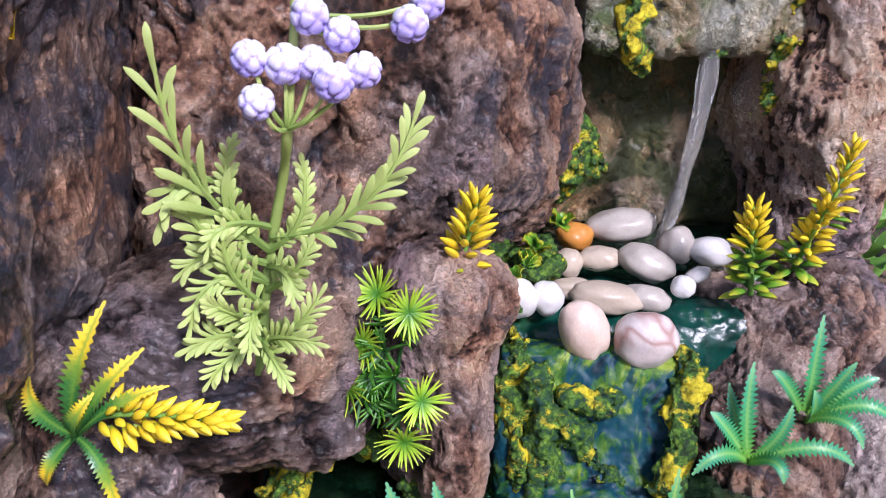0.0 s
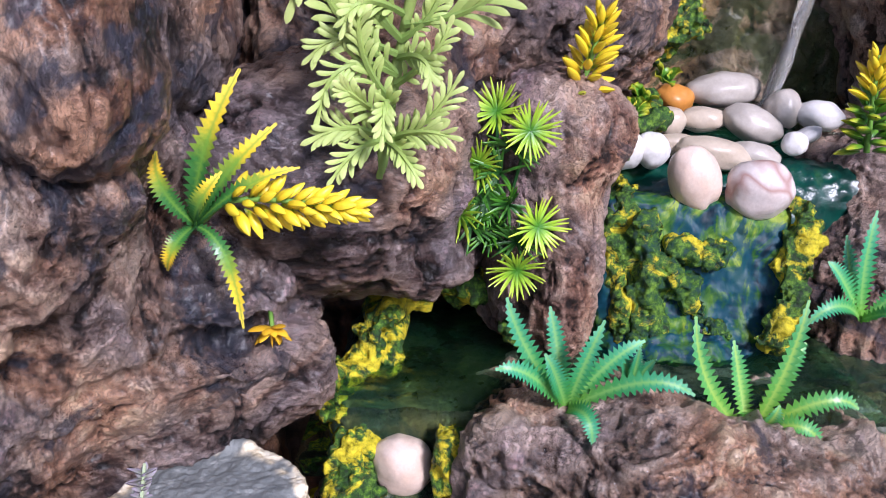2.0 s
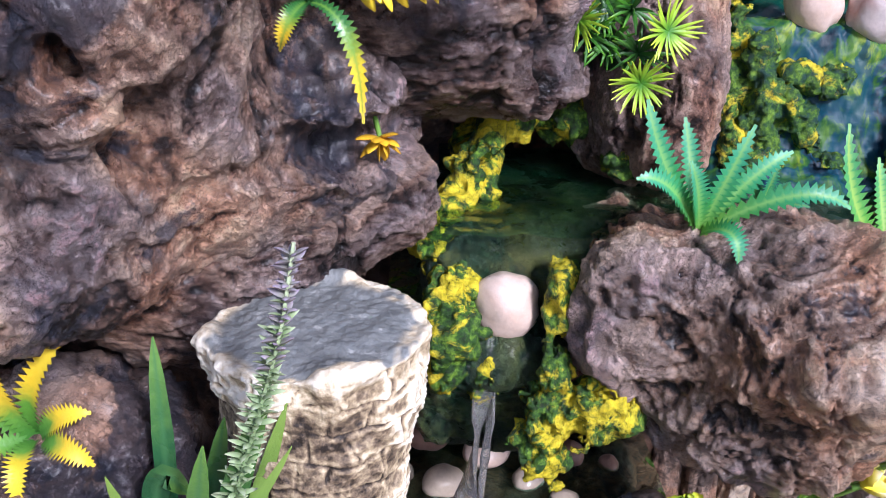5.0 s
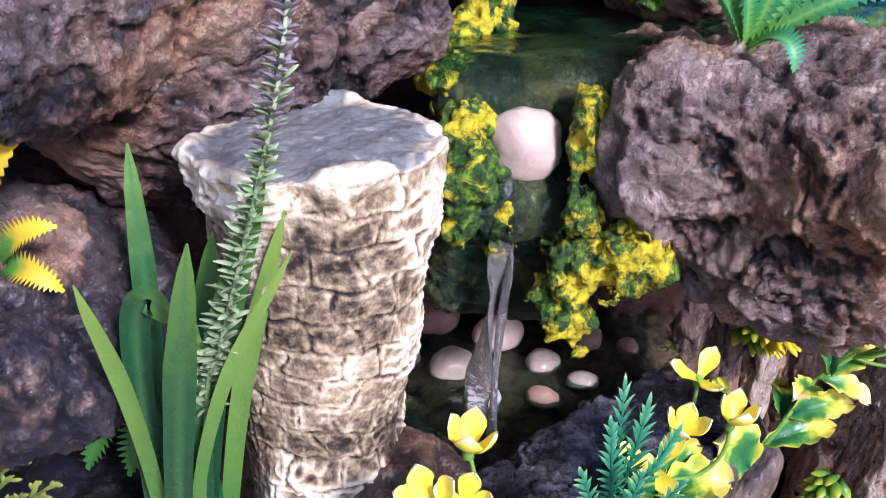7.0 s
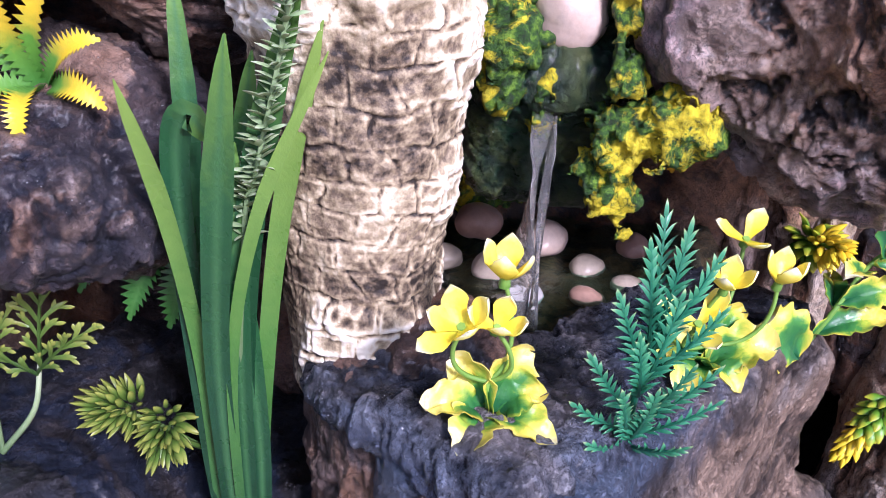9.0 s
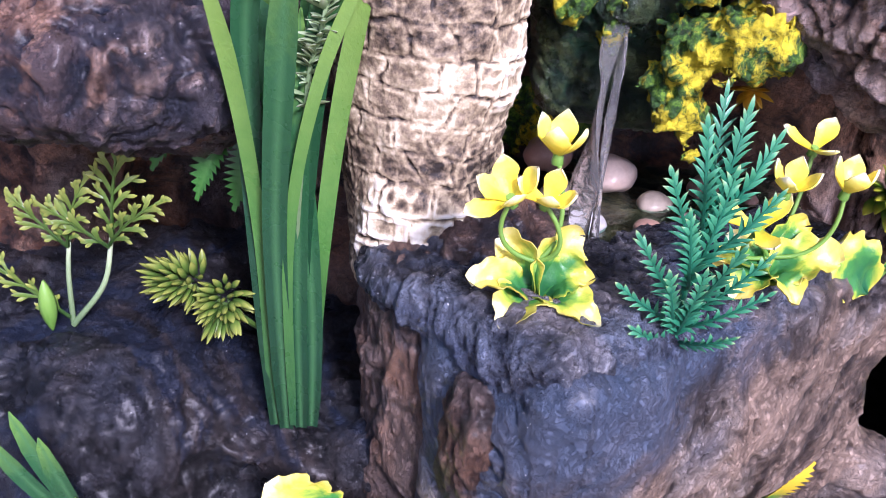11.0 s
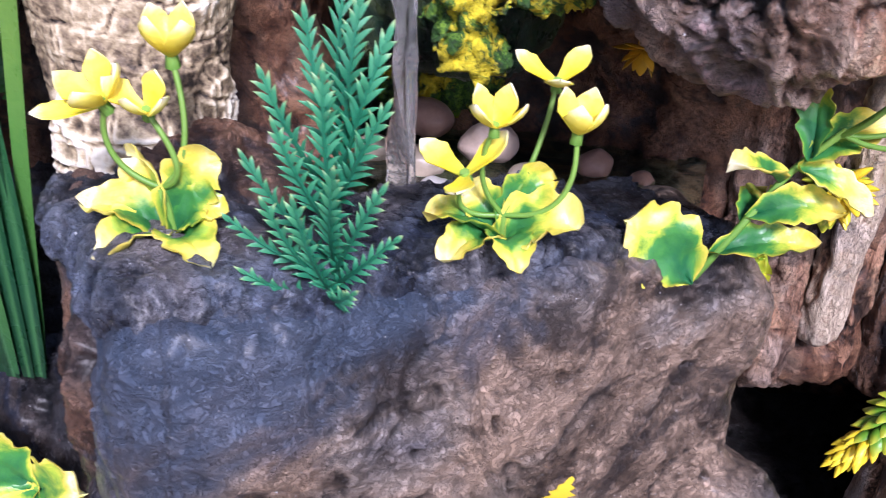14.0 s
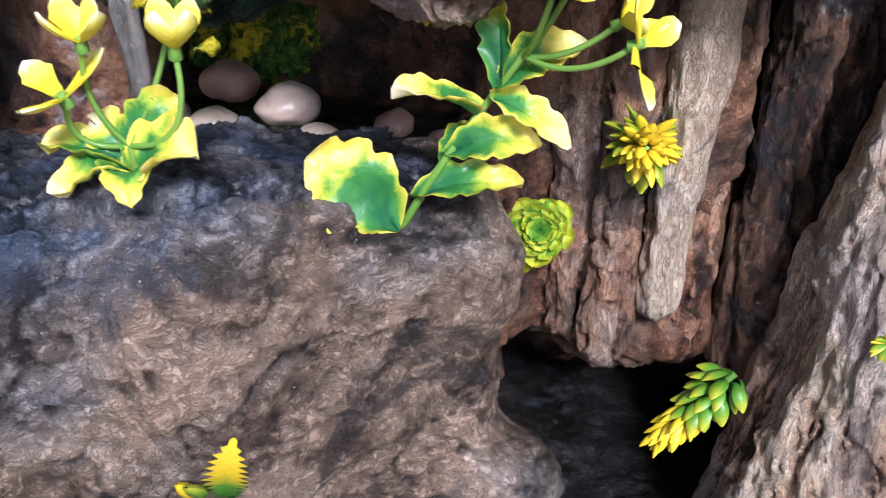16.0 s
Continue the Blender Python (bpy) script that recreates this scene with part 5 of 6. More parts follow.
# ---- reeds, tall sprig and the plants round the stump ----
reeds = thing("reed_clump", (-0.248, 0.330, 0.250), "clump of long glossy green strap leaves", "plant")
for pts, w, mat in [
        ([(-0.256, 0.334, 0.252), (-0.259, 0.336, 0.36), (-0.256, 0.342, 0.46), (-0.258, 0.350, 0.528)], 0.0085, P_REED),
        ([(-0.250, 0.326, 0.250), (-0.247, 0.318, 0.36), (-0.236, 0.304, 0.44), (-0.222, 0.288, 0.516)], 0.0105, P_REED),
        ([(-0.257, 0.328, 0.256), (-0.256, 0.324, 0.36), (-0.257, 0.308, 0.44), (-0.262, 0.290, 0.499)], 0.0062, P_REED2),
        ([(-0.246, 0.331, 0.250), (-0.239, 0.330, 0.36), (-0.224, 0.318, 0.45), (-0.197, 0.300, 0.540)], 0.0105, P_REED),
        ([(-0.240, 0.334, 0.252), (-0.232, 0.336, 0.34), (-0.218, 0.334, 0.43), (-0.195, 0.322, 0.514)], 0.0074, P_REED2),
        ([(-0.246, 0.324, 0.254), (-0.241, 0.318, 0.36), (-0.222, 0.310, 0.44), (-0.190, 0.300, 0.508)], 0.0048, P_REED2),
        ([(-0.256, 0.328, 0.250), (-0.258, 0.326, 0.38), (-0.256, 0.323, 0.455), (-0.248, 0.318, 0.478), (-0.240, 0.320, 0.466)], 0.0105, P_REED),
        ([(-0.243, 0.328, 0.250), (-0.241, 0.326, 0.32), (-0.236, 0.322, 0.40), (-0.230, 0.316, 0.468)], 0.0090, P_REED),
        ([(-0.250, 0.336, 0.250), (-0.246, 0.34, 0.36), (-0.234, 0.338, 0.45), (-0.224, 0.33, 0.50)], 0.0080, P_REED),
        ([(-0.238, 0.330, 0.250), (-0.235, 0.330, 0.31), (-0.236, 0.330, 0.37), (-0.240, 0.330, 0.42)], 0.0095, P_REED)]:
    part("blade", Shape().blade(pts, w * 1.2, (0.1, -1, 0.25), 0.0014, 0.20, 22, ((0, 0.1, 0.75, 0.93, 1), (0.55, 0.8, 1, 0.6, 0.08))), mat, reeds)

tall = thing("tall_sprig", (-0.246, 0.330, 0.30), "thin grey-green sprig with tiny whorled leaves and a mauve tip", "plant")
line_ = [(-0.246, 0.330, 0.30), (-0.230, 0.318, 0.43), (-0.222, 0.312, 0.457), (-0.210, 0.304, 0.497), (-0.199, 0.295, 0.535), (-0.190, 0.288, 0.568), (-0.184, 0.288, 0.603)]
part("stem", Shape().tube(line_, 0.0013, 0.0008, 5), P_GREY, tall)
pts_ = spline(np.array(line_), 200)
pts_ = pts_[pts_[:, 2] > 0.425]
MAUVE_ME = lens(0.006, 0.0032, 0.0016, n=6, curve=-0.2, sides=4).mesh("leaflet", P_MAUVE, ZERO)
rnd_ = random.Random(9)
for k in range(66):
    i = int(k / 66 * (len(pts_) - 3))
    for j in range(4):
        ang = j * math.pi / 2 + k * 0.8 + rnd_.uniform(-0.3, 0.3)
        put("leaflet", MAUVE_ME if pts_[i][2] > 0.566 + rnd_.uniform(-0.02, 0.02) else LEAFLET_GR, tall, pts_[i], (math.cos(ang), math.sin(ang), rnd_.uniform(0.4, 1.1)), rnd_.uniform(0.8, 1.35) * (1.3 - 0.4 * k / 66), rnd_.uniform(-30, 30))

fern((-0.312, 0.342, 0.478), [((-0.2802, 0.3272, 0.5029), (0, -0.0044, 0.0066)), ((-0.2813, 0.325, 0.4765), (0.0022, -0.0055, 0.0066)), ((-0.2846, 0.3327, 0.5425), (-0.0088, -0.0022, 0)), ((-0.3154, 0.3217, 0.537), (-0.0033, -0.0033, 0)),
                                   ((-0.3484, 0.3217, 0.515), (0, -0.0033, 0.0066)), ((-0.3429, 0.3162, 0.4765), (0, -0.0055, 0.0066)), ((-0.3099, 0.3107, 0.4655), (0, -0.0066, 0.0088))], "golden saw-leaf rosette with green heart on the boulder", 0.014, P_GOLD, "")
fern((-0.2727, 0.3839, 0.4073), [((-0.3338, 0.3629, 0.3901), (0, -0.0057, 0.0095)), ((-0.2822, 0.3591, 0.3557), (0.0038, -0.0076, 0.0057)), ((-0.3109, 0.361, 0.4092), (0, -0.0038, 0.0076)), ((-0.3243, 0.361, 0.3729), (-0.0038, -0.0057, 0.0095)), ((-0.3013, 0.3591, 0.3596), (0, -0.0076, 0.0076)), ((-0.2536, 0.3629, 0.3672), (0.0038, -0.0057, 0.0076))],
     "dark green saw-leaf plant hanging in the shade", 0.021, P_DARK, "")

sp = thing("branching_sprig", (-0.374, 0.348, 0.284), "grey-stemmed sprig with forked olive-green leaflets", "plant")
part("stem", Shape().tube([(-0.374, 0.348, 0.284), (-0.352, 0.347, 0.312), (-0.344, 0.348, 0.340)], 0.0018, 0.0013), P_GREY, sp)
part("stem", Shape().tube([(-0.374, 0.348, 0.284), (-0.371, 0.347, 0.315), (-0.368, 0.348, 0.335)], 0.0016, 0.0012), P_GREY, sp)
part("bulb", lens(0.03, 0.009, 0.009, n=10, sides=8), P_STEM, sp, "swollen green stem base", base=(0, 0, 0)).location = (-0.006, -0.01, 0.002)
for i, (a, b, pr, ln) in enumerate([((-0.344, 0.348, 0.338), (-0.328, 0.345, 0.402), 6, 0.022), ((-0.345, 0.346, 0.335), (-0.372, 0.340, 0.357), 4, 0.018), ((-0.345, 0.346, 0.336), (-0.312, 0.338, 0.366), 4, 0.018),
                                    ((-0.368, 0.346, 0.333), (-0.388, 0.340, 0.36), 4, 0.016), ((-0.368, 0.346, 0.333), (-0.350, 0.34, 0.372), 4, 0.016), ((-0.374, 0.346, 0.29), (-0.41, 0.335, 0.33), 5, 0.018)]):
    frond(a, b, (0, -0.003, 0.003), pr, ln, 0.0030, P_OLIVE, sp, seed=70 + i, fork=2, angle=38, rib=0.0011)

for at, ax, sd in [((-0.304, 0.320, 0.336), (-0.6, -0.6, 0.35), 3), ((-0.274, 0.312, 0.322), (0.2, -0.9, -0.2), 4)]:
    rs = thing("succulent_sprig", at, "olive-green star-shaped succulent sprig over dark rock", "plant", "succulent sprigs")
    part("stem", Shape().tube([(-0.262, 0.332, 0.305), V3(at) - 0.4 * (V3(at) - V3((-0.262, 0.332, 0.305))) + V3((0, 0, 0.004)), at], 0.0014, 0.0012, 5), P_OLIVE, rs)
    ax = unit(ax)
    a_ = unit(np.cross(ax, (0.1, 0.2, 1)))
    b_ = np.cross(ax, a_)
    rnd_ = random.Random(sd)
    for k in range(64):
        s = k / 64
        ang = k * 2.39996
        out = a_ * math.cos(ang) + b_ * math.sin(ang)
        put("leaflet", LEAFLET_O, rs, V3(at) - ax * 0.020 * (1 - s) + out * 0.004, out * (1.1 - 0.8 * s) + ax * (0.3 + 0.8 * s), rnd_.uniform(1.2, 1.8), rnd_.uniform(0, 90))

lb = thing("variegated_plant", (-0.214, 0.292, 0.216), "low plant with broad green leaves edged in cream", "plant")
for i, (b, w, up) in enumerate([((-0.246, 0.280, 0.254), 0.036, (0.3, -0.9, 0.3)), ((-0.172, 0.276, 0.244), 0.030, (-0.1, -0.9, 0.4)), ((-0.258, 0.262, 0.210), 0.032, (0.1, -0.8, 0.6)), ((-0.206, 0.250, 0.198), 0.034, (0, -0.7, 0.7))]):
    scallop_leaf((-0.214, 0.292, 0.220), b, (0, -0.004, 0.004), w, lb, up, seed=i)
part("stem", Shape().tube([(-0.214, 0.296, 0.205), (-0.214, 0.292, 0.222)], 0.002, 0.0018), P_STEM, lb)

dk = thing("reed_clump", (-0.338, 0.262, 0.225), "short dark green strap leaves on the shelf", "plant")
for b in [(-0.350, 0.255, 0.300), (-0.335, 0.250, 0.292), (-0.365, 0.255, 0.285), (-0.322, 0.248, 0.262)]:
    part("blade", Shape().blade(bow((-0.322, 0.262, 0.222), b, (0.002, -0.004, 0), 5), 0.010, (0, -1, 0.2), 0.0012, 0.13, 14, ((0, 0.1, 0.75, 0.93, 1), (0.55, 0.8, 1, 0.6, 0.08))), P_REED, dk)

# ---- plants on the lower ledge ----
tf = thing("teal_fern", (-0.070, 0.300, 0.340), "upright teal-green fern with fine toothed leaflets", "plant")
part("stem", Shape().tube([(-0.070, 0.300, 0.338), (-0.068, 0.300, 0.38), (-0.062, 0.300, 0.41)], 0.0018, 0.0012), P_TEAL, tf)
for i, (a, b, pr, ln) in enumerate([((-0.065, 0.300, 0.395), (-0.058, 0.298, 0.446), 13, 0.012), ((-0.066, 0.300, 0.390), (-0.047, 0.292, 0.438), 12, 0.011), ((-0.066, 0.300, 0.390), (-0.073, 0.292, 0.442), 12, 0.011),
                                    ((-0.067, 0.298, 0.380), (-0.084, 0.284, 0.425), 11, 0.010), ((-0.067, 0.298, 0.380), (-0.044, 0.284, 0.420), 11, 0.010), ((-0.068, 0.298, 0.372), (-0.062, 0.280, 0.428), 13, 0.011), ((-0.067, 0.300, 0.40), (-0.066, 0.305, 0.450), 11, 0.012),
                                    ((-0.069, 0.299, 0.358), (-0.092, 0.284, 0.398), 11, 0.009), ((-0.069, 0.299, 0.352), (-0.097, 0.280, 0.378), 9, 0.008), ((-0.069, 0.299, 0.355), (-0.044, 0.280, 0.396), 11, 0.009),
                                    ((-0.069, 0.299, 0.350), (-0.040, 0.282, 0.380), 9, 0.008), ((-0.070, 0.299, 0.344), (-0.052, 0.276, 0.362), 8, 0.008), ((-0.070, 0.299, 0.346), (-0.080, 0.274, 0.388), 11, 0.009), ((-0.068, 0.297, 0.36), (-0.056, 0.272, 0.402), 11, 0.010),
                                    ((-0.070, 0.299, 0.346), (-0.068, 0.270, 0.392), 11, 0.010), ((-0.070, 0.299, 0.344), (-0.090, 0.276, 0.362), 8, 0.008), ((-0.068, 0.298, 0.37), (-0.076, 0.276, 0.412), 11, 0.010)]):
    frond(a, b, (0, -0.003, 0.0), int(pr * 0.95), ln * 1.0, 0.0019, P_TEAL, tf, seed=100 + i, angle=52, rib=0.0010, first=0.08, pointed=True)


def yellow_flower(base, joint, leaves, blooms, label, seed=0, bends=None):
    yf = thing("yellow_flower", base, label, "flower", "yellow flowers")
    part("stem", Shape().tube([base, joint], 0.0019, 0.0017), P_STEM, yf)
    for i, (b, w, up) in enumerate(leaves):
        root_ = V3(base) + (V3(joint) - V3(base)) * 0.35
        scallop_leaf(root_, root_ + 0.84 * (V3(b) - root_), (0, -0.002, 0.008), w * 0.88, yf, up, seed=seed + i, cup=0.2)
    for i, (at, axis, size, count, spread, sag) in enumerate(blooms):
        part("stalk", Shape().tube(bow(joint, at, sag, 6), 0.0011, 0.0010, 6, (0.3, 1)), P_STEM, yf)
        petal_cup(at, axis, size * 1.12, yf, count, spread, seed + 20 + i)
    return yf


yellow_flower((-0.127, 0.296, 0.347), (-0.130, 0.293, 0.378),
              [((-0.160, 0.282, 0.372), 0.022, (-0.3, -0.4, 0.9)), ((-0.142, 0.266, 0.358), 0.024, (-0.1, -0.4, 0.9)), ((-0.100, 0.276, 0.358), 0.022, (0.3, -0.4, 0.9)), ((-0.104, 0.296, 0.372), 0.020, (0.2, -0.5, 0.9)), ((-0.148, 0.300, 0.390), 0.022, (-0.4, -0.9, 0.2)), ((-0.110, 0.305, 0.392), 0.024, (0.3, -0.9, 0.2))],
              [((-0.125, 0.300, 0.421), (0.05, -0.15, 1), 0.019, 4, 0.22, (0.006, 0, -0.006)), ((-0.141, 0.284, 0.408), (-0.2, -0.5, 0.9), 0.018, 5, 0.55, (-0.008, 0, -0.004)), ((-0.128, 0.288, 0.406), (0.2, -0.5, 0.9), 0.016, 4, 0.4, (0.008, 0, -0.004))],
              "yellow flowers over green leaves edged in cream", 1)
yellow_flower((-0.025, 0.354, 0.342), (-0.025, 0.352, 0.361),
              [((-0.056, 0.338, 0.362), 0.018, (-0.3, -0.3, 0.9)), ((-0.044, 0.330, 0.346), 0.022, (-0.1, -0.35, 0.95)), ((-0.012, 0.332, 0.346), 0.020, (0.2, -0.35, 0.95)), ((0.010, 0.348, 0.364), 0.026, (0.3, -0.6, 0.8)), ((-0.006, 0.364, 0.378), 0.022, (0.2, -0.9, 0.4)), ((-0.046, 0.358, 0.368), 0.018, (-0.2, -0.5, 0.8))],
              [((-0.012, 0.368, 0.408), (0.1, -0.3, 1), 0.017, 3, 0.85, (0.002, 0, -0.002)), ((-0.027, 0.340, 0.398), (0.1, -0.2, 1), 0.017, 4, 0.25, (-0.006, 0, -0.002)), ((0.000, 0.350, 0.396), (0.15, -0.2, 1), 0.018, 4, 0.25, (0.008, 0, -0.008)), ((-0.036, 0.338, 0.380), (-0.15, -0.4, 0.9), 0.018, 3, 0.8, (-0.008, 0, -0.006))],
              "pale yellow open flowers and buds over cream-edged leaves", 50)
yc = thing("yellow_flower", (0.044, 0.418, 0.312), "leaning stem of yellow flowers with green-yellow leaves", "flower", "yellow flowers")
part("stem", Shape().tube([(0.044, 0.418, 0.310), (0.060, 0.420, 0.338), (0.078, 0.428, 0.366), (0.094, 0.422, 0.388)], 0.0019, 0.0014), P_STEM, yc)
for i, (a, b, w, up) in enumerate([((0.047, 0.414, 0.314), (0.016, 0.398, 0.346), 0.037, (0.38, -0.84, 0.37)), ((0.052, 0.418, 0.328), (0.094, 0.424, 0.336), 0.022, (0.1, -0.6, 0.8)), ((0.064, 0.422, 0.346), (0.100, 0.425, 0.352), 0.024, (0.2, -0.8, 0.6)),
                                   ((0.076, 0.427, 0.362), (0.052, 0.398, 0.374), 0.020, (-0.1, -0.5, 0.9)), ((0.080, 0.427, 0.368), (0.110, 0.425, 0.352), 0.020, (0.2, -0.6, 0.8)), ((0.082, 0.426, 0.372), (0.112, 0.435, 0.388), 0.024, (0.2, -0.7, 0.6)),
                                   ((0.084, 0.425, 0.374), (0.080, 0.43, 0.404), 0.020, (-0.3, -0.9, 0.2)), ((0.062, 0.421, 0.342), (0.072, 0.455, 0.345), 0.020, (0, -0.4, 0.9))]):
    scallop_leaf(a, b, (0, -0.002, 0.005), w * (1 if i == 0 else 0.72), yc, up, seed=80 + i, cup=0.05 if i == 0 else 0.22)
for i, (at, ax, size, cnt, spd, sag) in enumerate([((0.108, 0.400, 0.413), (0.7, -0.3, 0.6), 0.020, 4, 0.25, (0, 0, -0.003)), ((0.126, 0.420, 0.400), (0.8, -0.1, 0.5), 0.018, 4, 0.3, (0, 0, -0.004)), ((0.134, 0.408, 0.396), (0.9, -0.2, 0.3), 0.019, 3, 0.8, (0, 0, -0.006)), ((0.120, 0.40, 0.428), (0.6, -0.3, 0.7), 0.018, 4, 0.6, (0, 0, -0.003))]):
    part("stalk", Shape().tube(bow((0.093, 0.422, 0.386), at, sag, 6), 0.0012, 0.0011, 6, (0.3, 1)), P_STEM, yc)
    petal_cup(at, ax, size, yc, cnt, spd, 120 + i)

bud_plant((0.116, 0.602, 0.298), (0.124, 0.556, 0.312), 0.019, 60, "yellow bud head with green back on the trunk", 6, green=0.35, name="bud_plant")
bud_plant((0.184, 0.545, 0.196), (0.149, 0.530, 0.154), 0.017, 66, "drooping green and yellow bud spike on the pale trunk", 7, green=0.5, size=0.9)
ro = thing("rosette", (0.0620, 0.600, 0.236), "olive-yellow rosette of overlapping rounded leaves", "plant")
part("stalk", Shape().tube([(0.0560, 0.618, 0.230), (0.0620, 0.590, 0.240), (0.0696, 0.5560, 0.2580)], 0.0022, 0.0018, 6, (0.3, 1)), P_STEM, ro)
ro_n = unit((0.22, -0.88, 0.42))
ro_x = unit(np.cross(ro_n, (0, 0, 1)))
ro_y = np.cross(ro_x, ro_n)
for k in range(22):
    s = k / 22
    ang = k * 2.39996
    out = V3(ro_x * math.cos(ang) + ro_y * math.sin(ang))
    c_ = V3((0.0700, 0.5560, 0.2575)) + V3(ro_n) * (0.003 + 0.006 * s)
    scallop_leaf(c_, c_ + out * (0.0215 * (1 - 0.68 * s)) + V3(ro_n) * (0.001 + 0.006 * s), V3(ro_n) * 0.002, 0.0215 * (1 - 0.5 * s), ro, V3(ro_n) - out * 0.4, P_BUDG, seed=200 + k, cup=0.2)
scallop_leaf((0.0640, 0.560, 0.255), (0.0480, 0.551, 0.2600), (0, -0.002, 0.002), 0.013, ro, (-0.2, -0.9, 0.4), P_BUDG, seed=231, cup=0.2)
scallop_leaf((0.0650, 0.560, 0.250), (0.0640, 0.551, 0.2330), (0, -0.002, 0.001), 0.013, ro, (0.1, -0.9, 0.3), P_BUDG, seed=232, cup=0.2)
small_flower((0.0, 0.566, 0.378), (0, -0.8, -0.3), PETAL_O, 14, 1.2, "orange flower under the boulder")
bp = thing("yellow_tipped_plant", (-0.007, 0.358, 0.209), "low plant with yellow saw leaf and pale buds", "plant")
for b, sag, w in [((0.014, 0.336, 0.260), (0, -0.004, 0), 0.020), ((0.013, 0.331, 0.226), (0, -0.004, 0.003), 0.014), ((-0.035, 0.331, 0.212), (0, -0.004, 0.004), 0.012)]:
    saw_leaf((-0.007, 0.356, 0.210), b, sag, w, P_GOLD, bp, up=(0.5, -0.8, 0.3), teeth=13, fold=0.15)
for k, at in enumerate([(-0.013, 0.341, 0.219), (-0.006, 0.338, 0.224), (-0.019, 0.336, 0.211), (-0.011, 0.331, 0.209), (-0.001, 0.336, 0.214)]):
    put("bud", BUD_G if k % 2 else BUD_Y, bp, at, (0.1, -0.4, 1), 1.7)
for at, sd in [((0.072, 0.632, 0.694), 1), ((0.058, 0.610, 0.690), 2), ((0.092, 0.66, 0.705), 3), ((0.048, 0.60, 0.68), 4)]:
    sl = thing("pool_leaf", at, "small yellow-green leaf sprig at the pool rim", "plant", "pool leaves")
    rnd_ = random.Random(sd)
    for k in range(5):
        scallop_leaf(at, V3(at) + V3((rnd_.uniform(-0.016, 0.016), rnd_.uniform(-0.018, -0.004), rnd_.uniform(0.0, 0.016))), (0, 0, 0.002), 0.010, sl, (rnd_.uniform(-0.5, 0.5), -0.7, 0.7), P_BUDG, seed=sd * 9 + k)
tl = thing("yellow_leaf_plant", (-0.20, 0.40, 0.885), "yellow rounded leaves on the upper rock face", "plant")
for i, b in enumerate([(-0.176, 0.365, 0.872), (-0.185, 0.36, 0.892), (-0.205, 0.36, 0.868)]):
    scallop_leaf((-0.205, 0.385, 0.888), b, (0, -0.004, 0.004), 0.026, tl, (0.2, -0.8, 0.5), P_GOLD, seed=300 + i)

sg = thing("bud_sprig", (0.243, 0.478, 0.262), "tiny green and yellow sprig on the pale trunk", "plant")
part("stem", Shape().tube([(0.243, 0.490, 0.262), (0.238, 0.472, 0.270)], 0.0013, 0.001), P_STEM, sg)
for k in range(14):
    put("bud", BUD_G if k % 3 else BUD_Y, sg, (0.238, 0.472, 0.270), (math.cos(2.4 * k), -0.7, math.sin(2.4 * k)), 0.8)

# ---- pebbles ----
def pebble(c, r, e, material, label, seed=0, group="pool pebbles"):
    u, w = np.meshgrid(np.linspace(0, 2 * math.pi, 36, endpoint=False), np.linspace(0.02, math.pi - 0.02, 22))
    d = np.stack([np.sin(w) * np.cos(u), np.sin(w) * np.sin(u), np.cos(w)], -1)
    q = d.reshape(-1, 3)
    d = d * (1 + 0.10 * fbm(q * 1.3 + seed * 7.1, 2, seed) + 0.012 * fbm(q * 6, 2, seed)).reshape(22, 36, 1)
    ring = (d.reshape(-1, 3) * np.array(r)) @ turn(*e).T
    ob = new("pebble", Shape().rings(ring.reshape(22, 36, 3)[:, ::-1], np.linspace(0, 1, 22)).mesh("pebble", material, ZERO))
    ob.location = c
    return tagged(ob, label, "pebble", group)


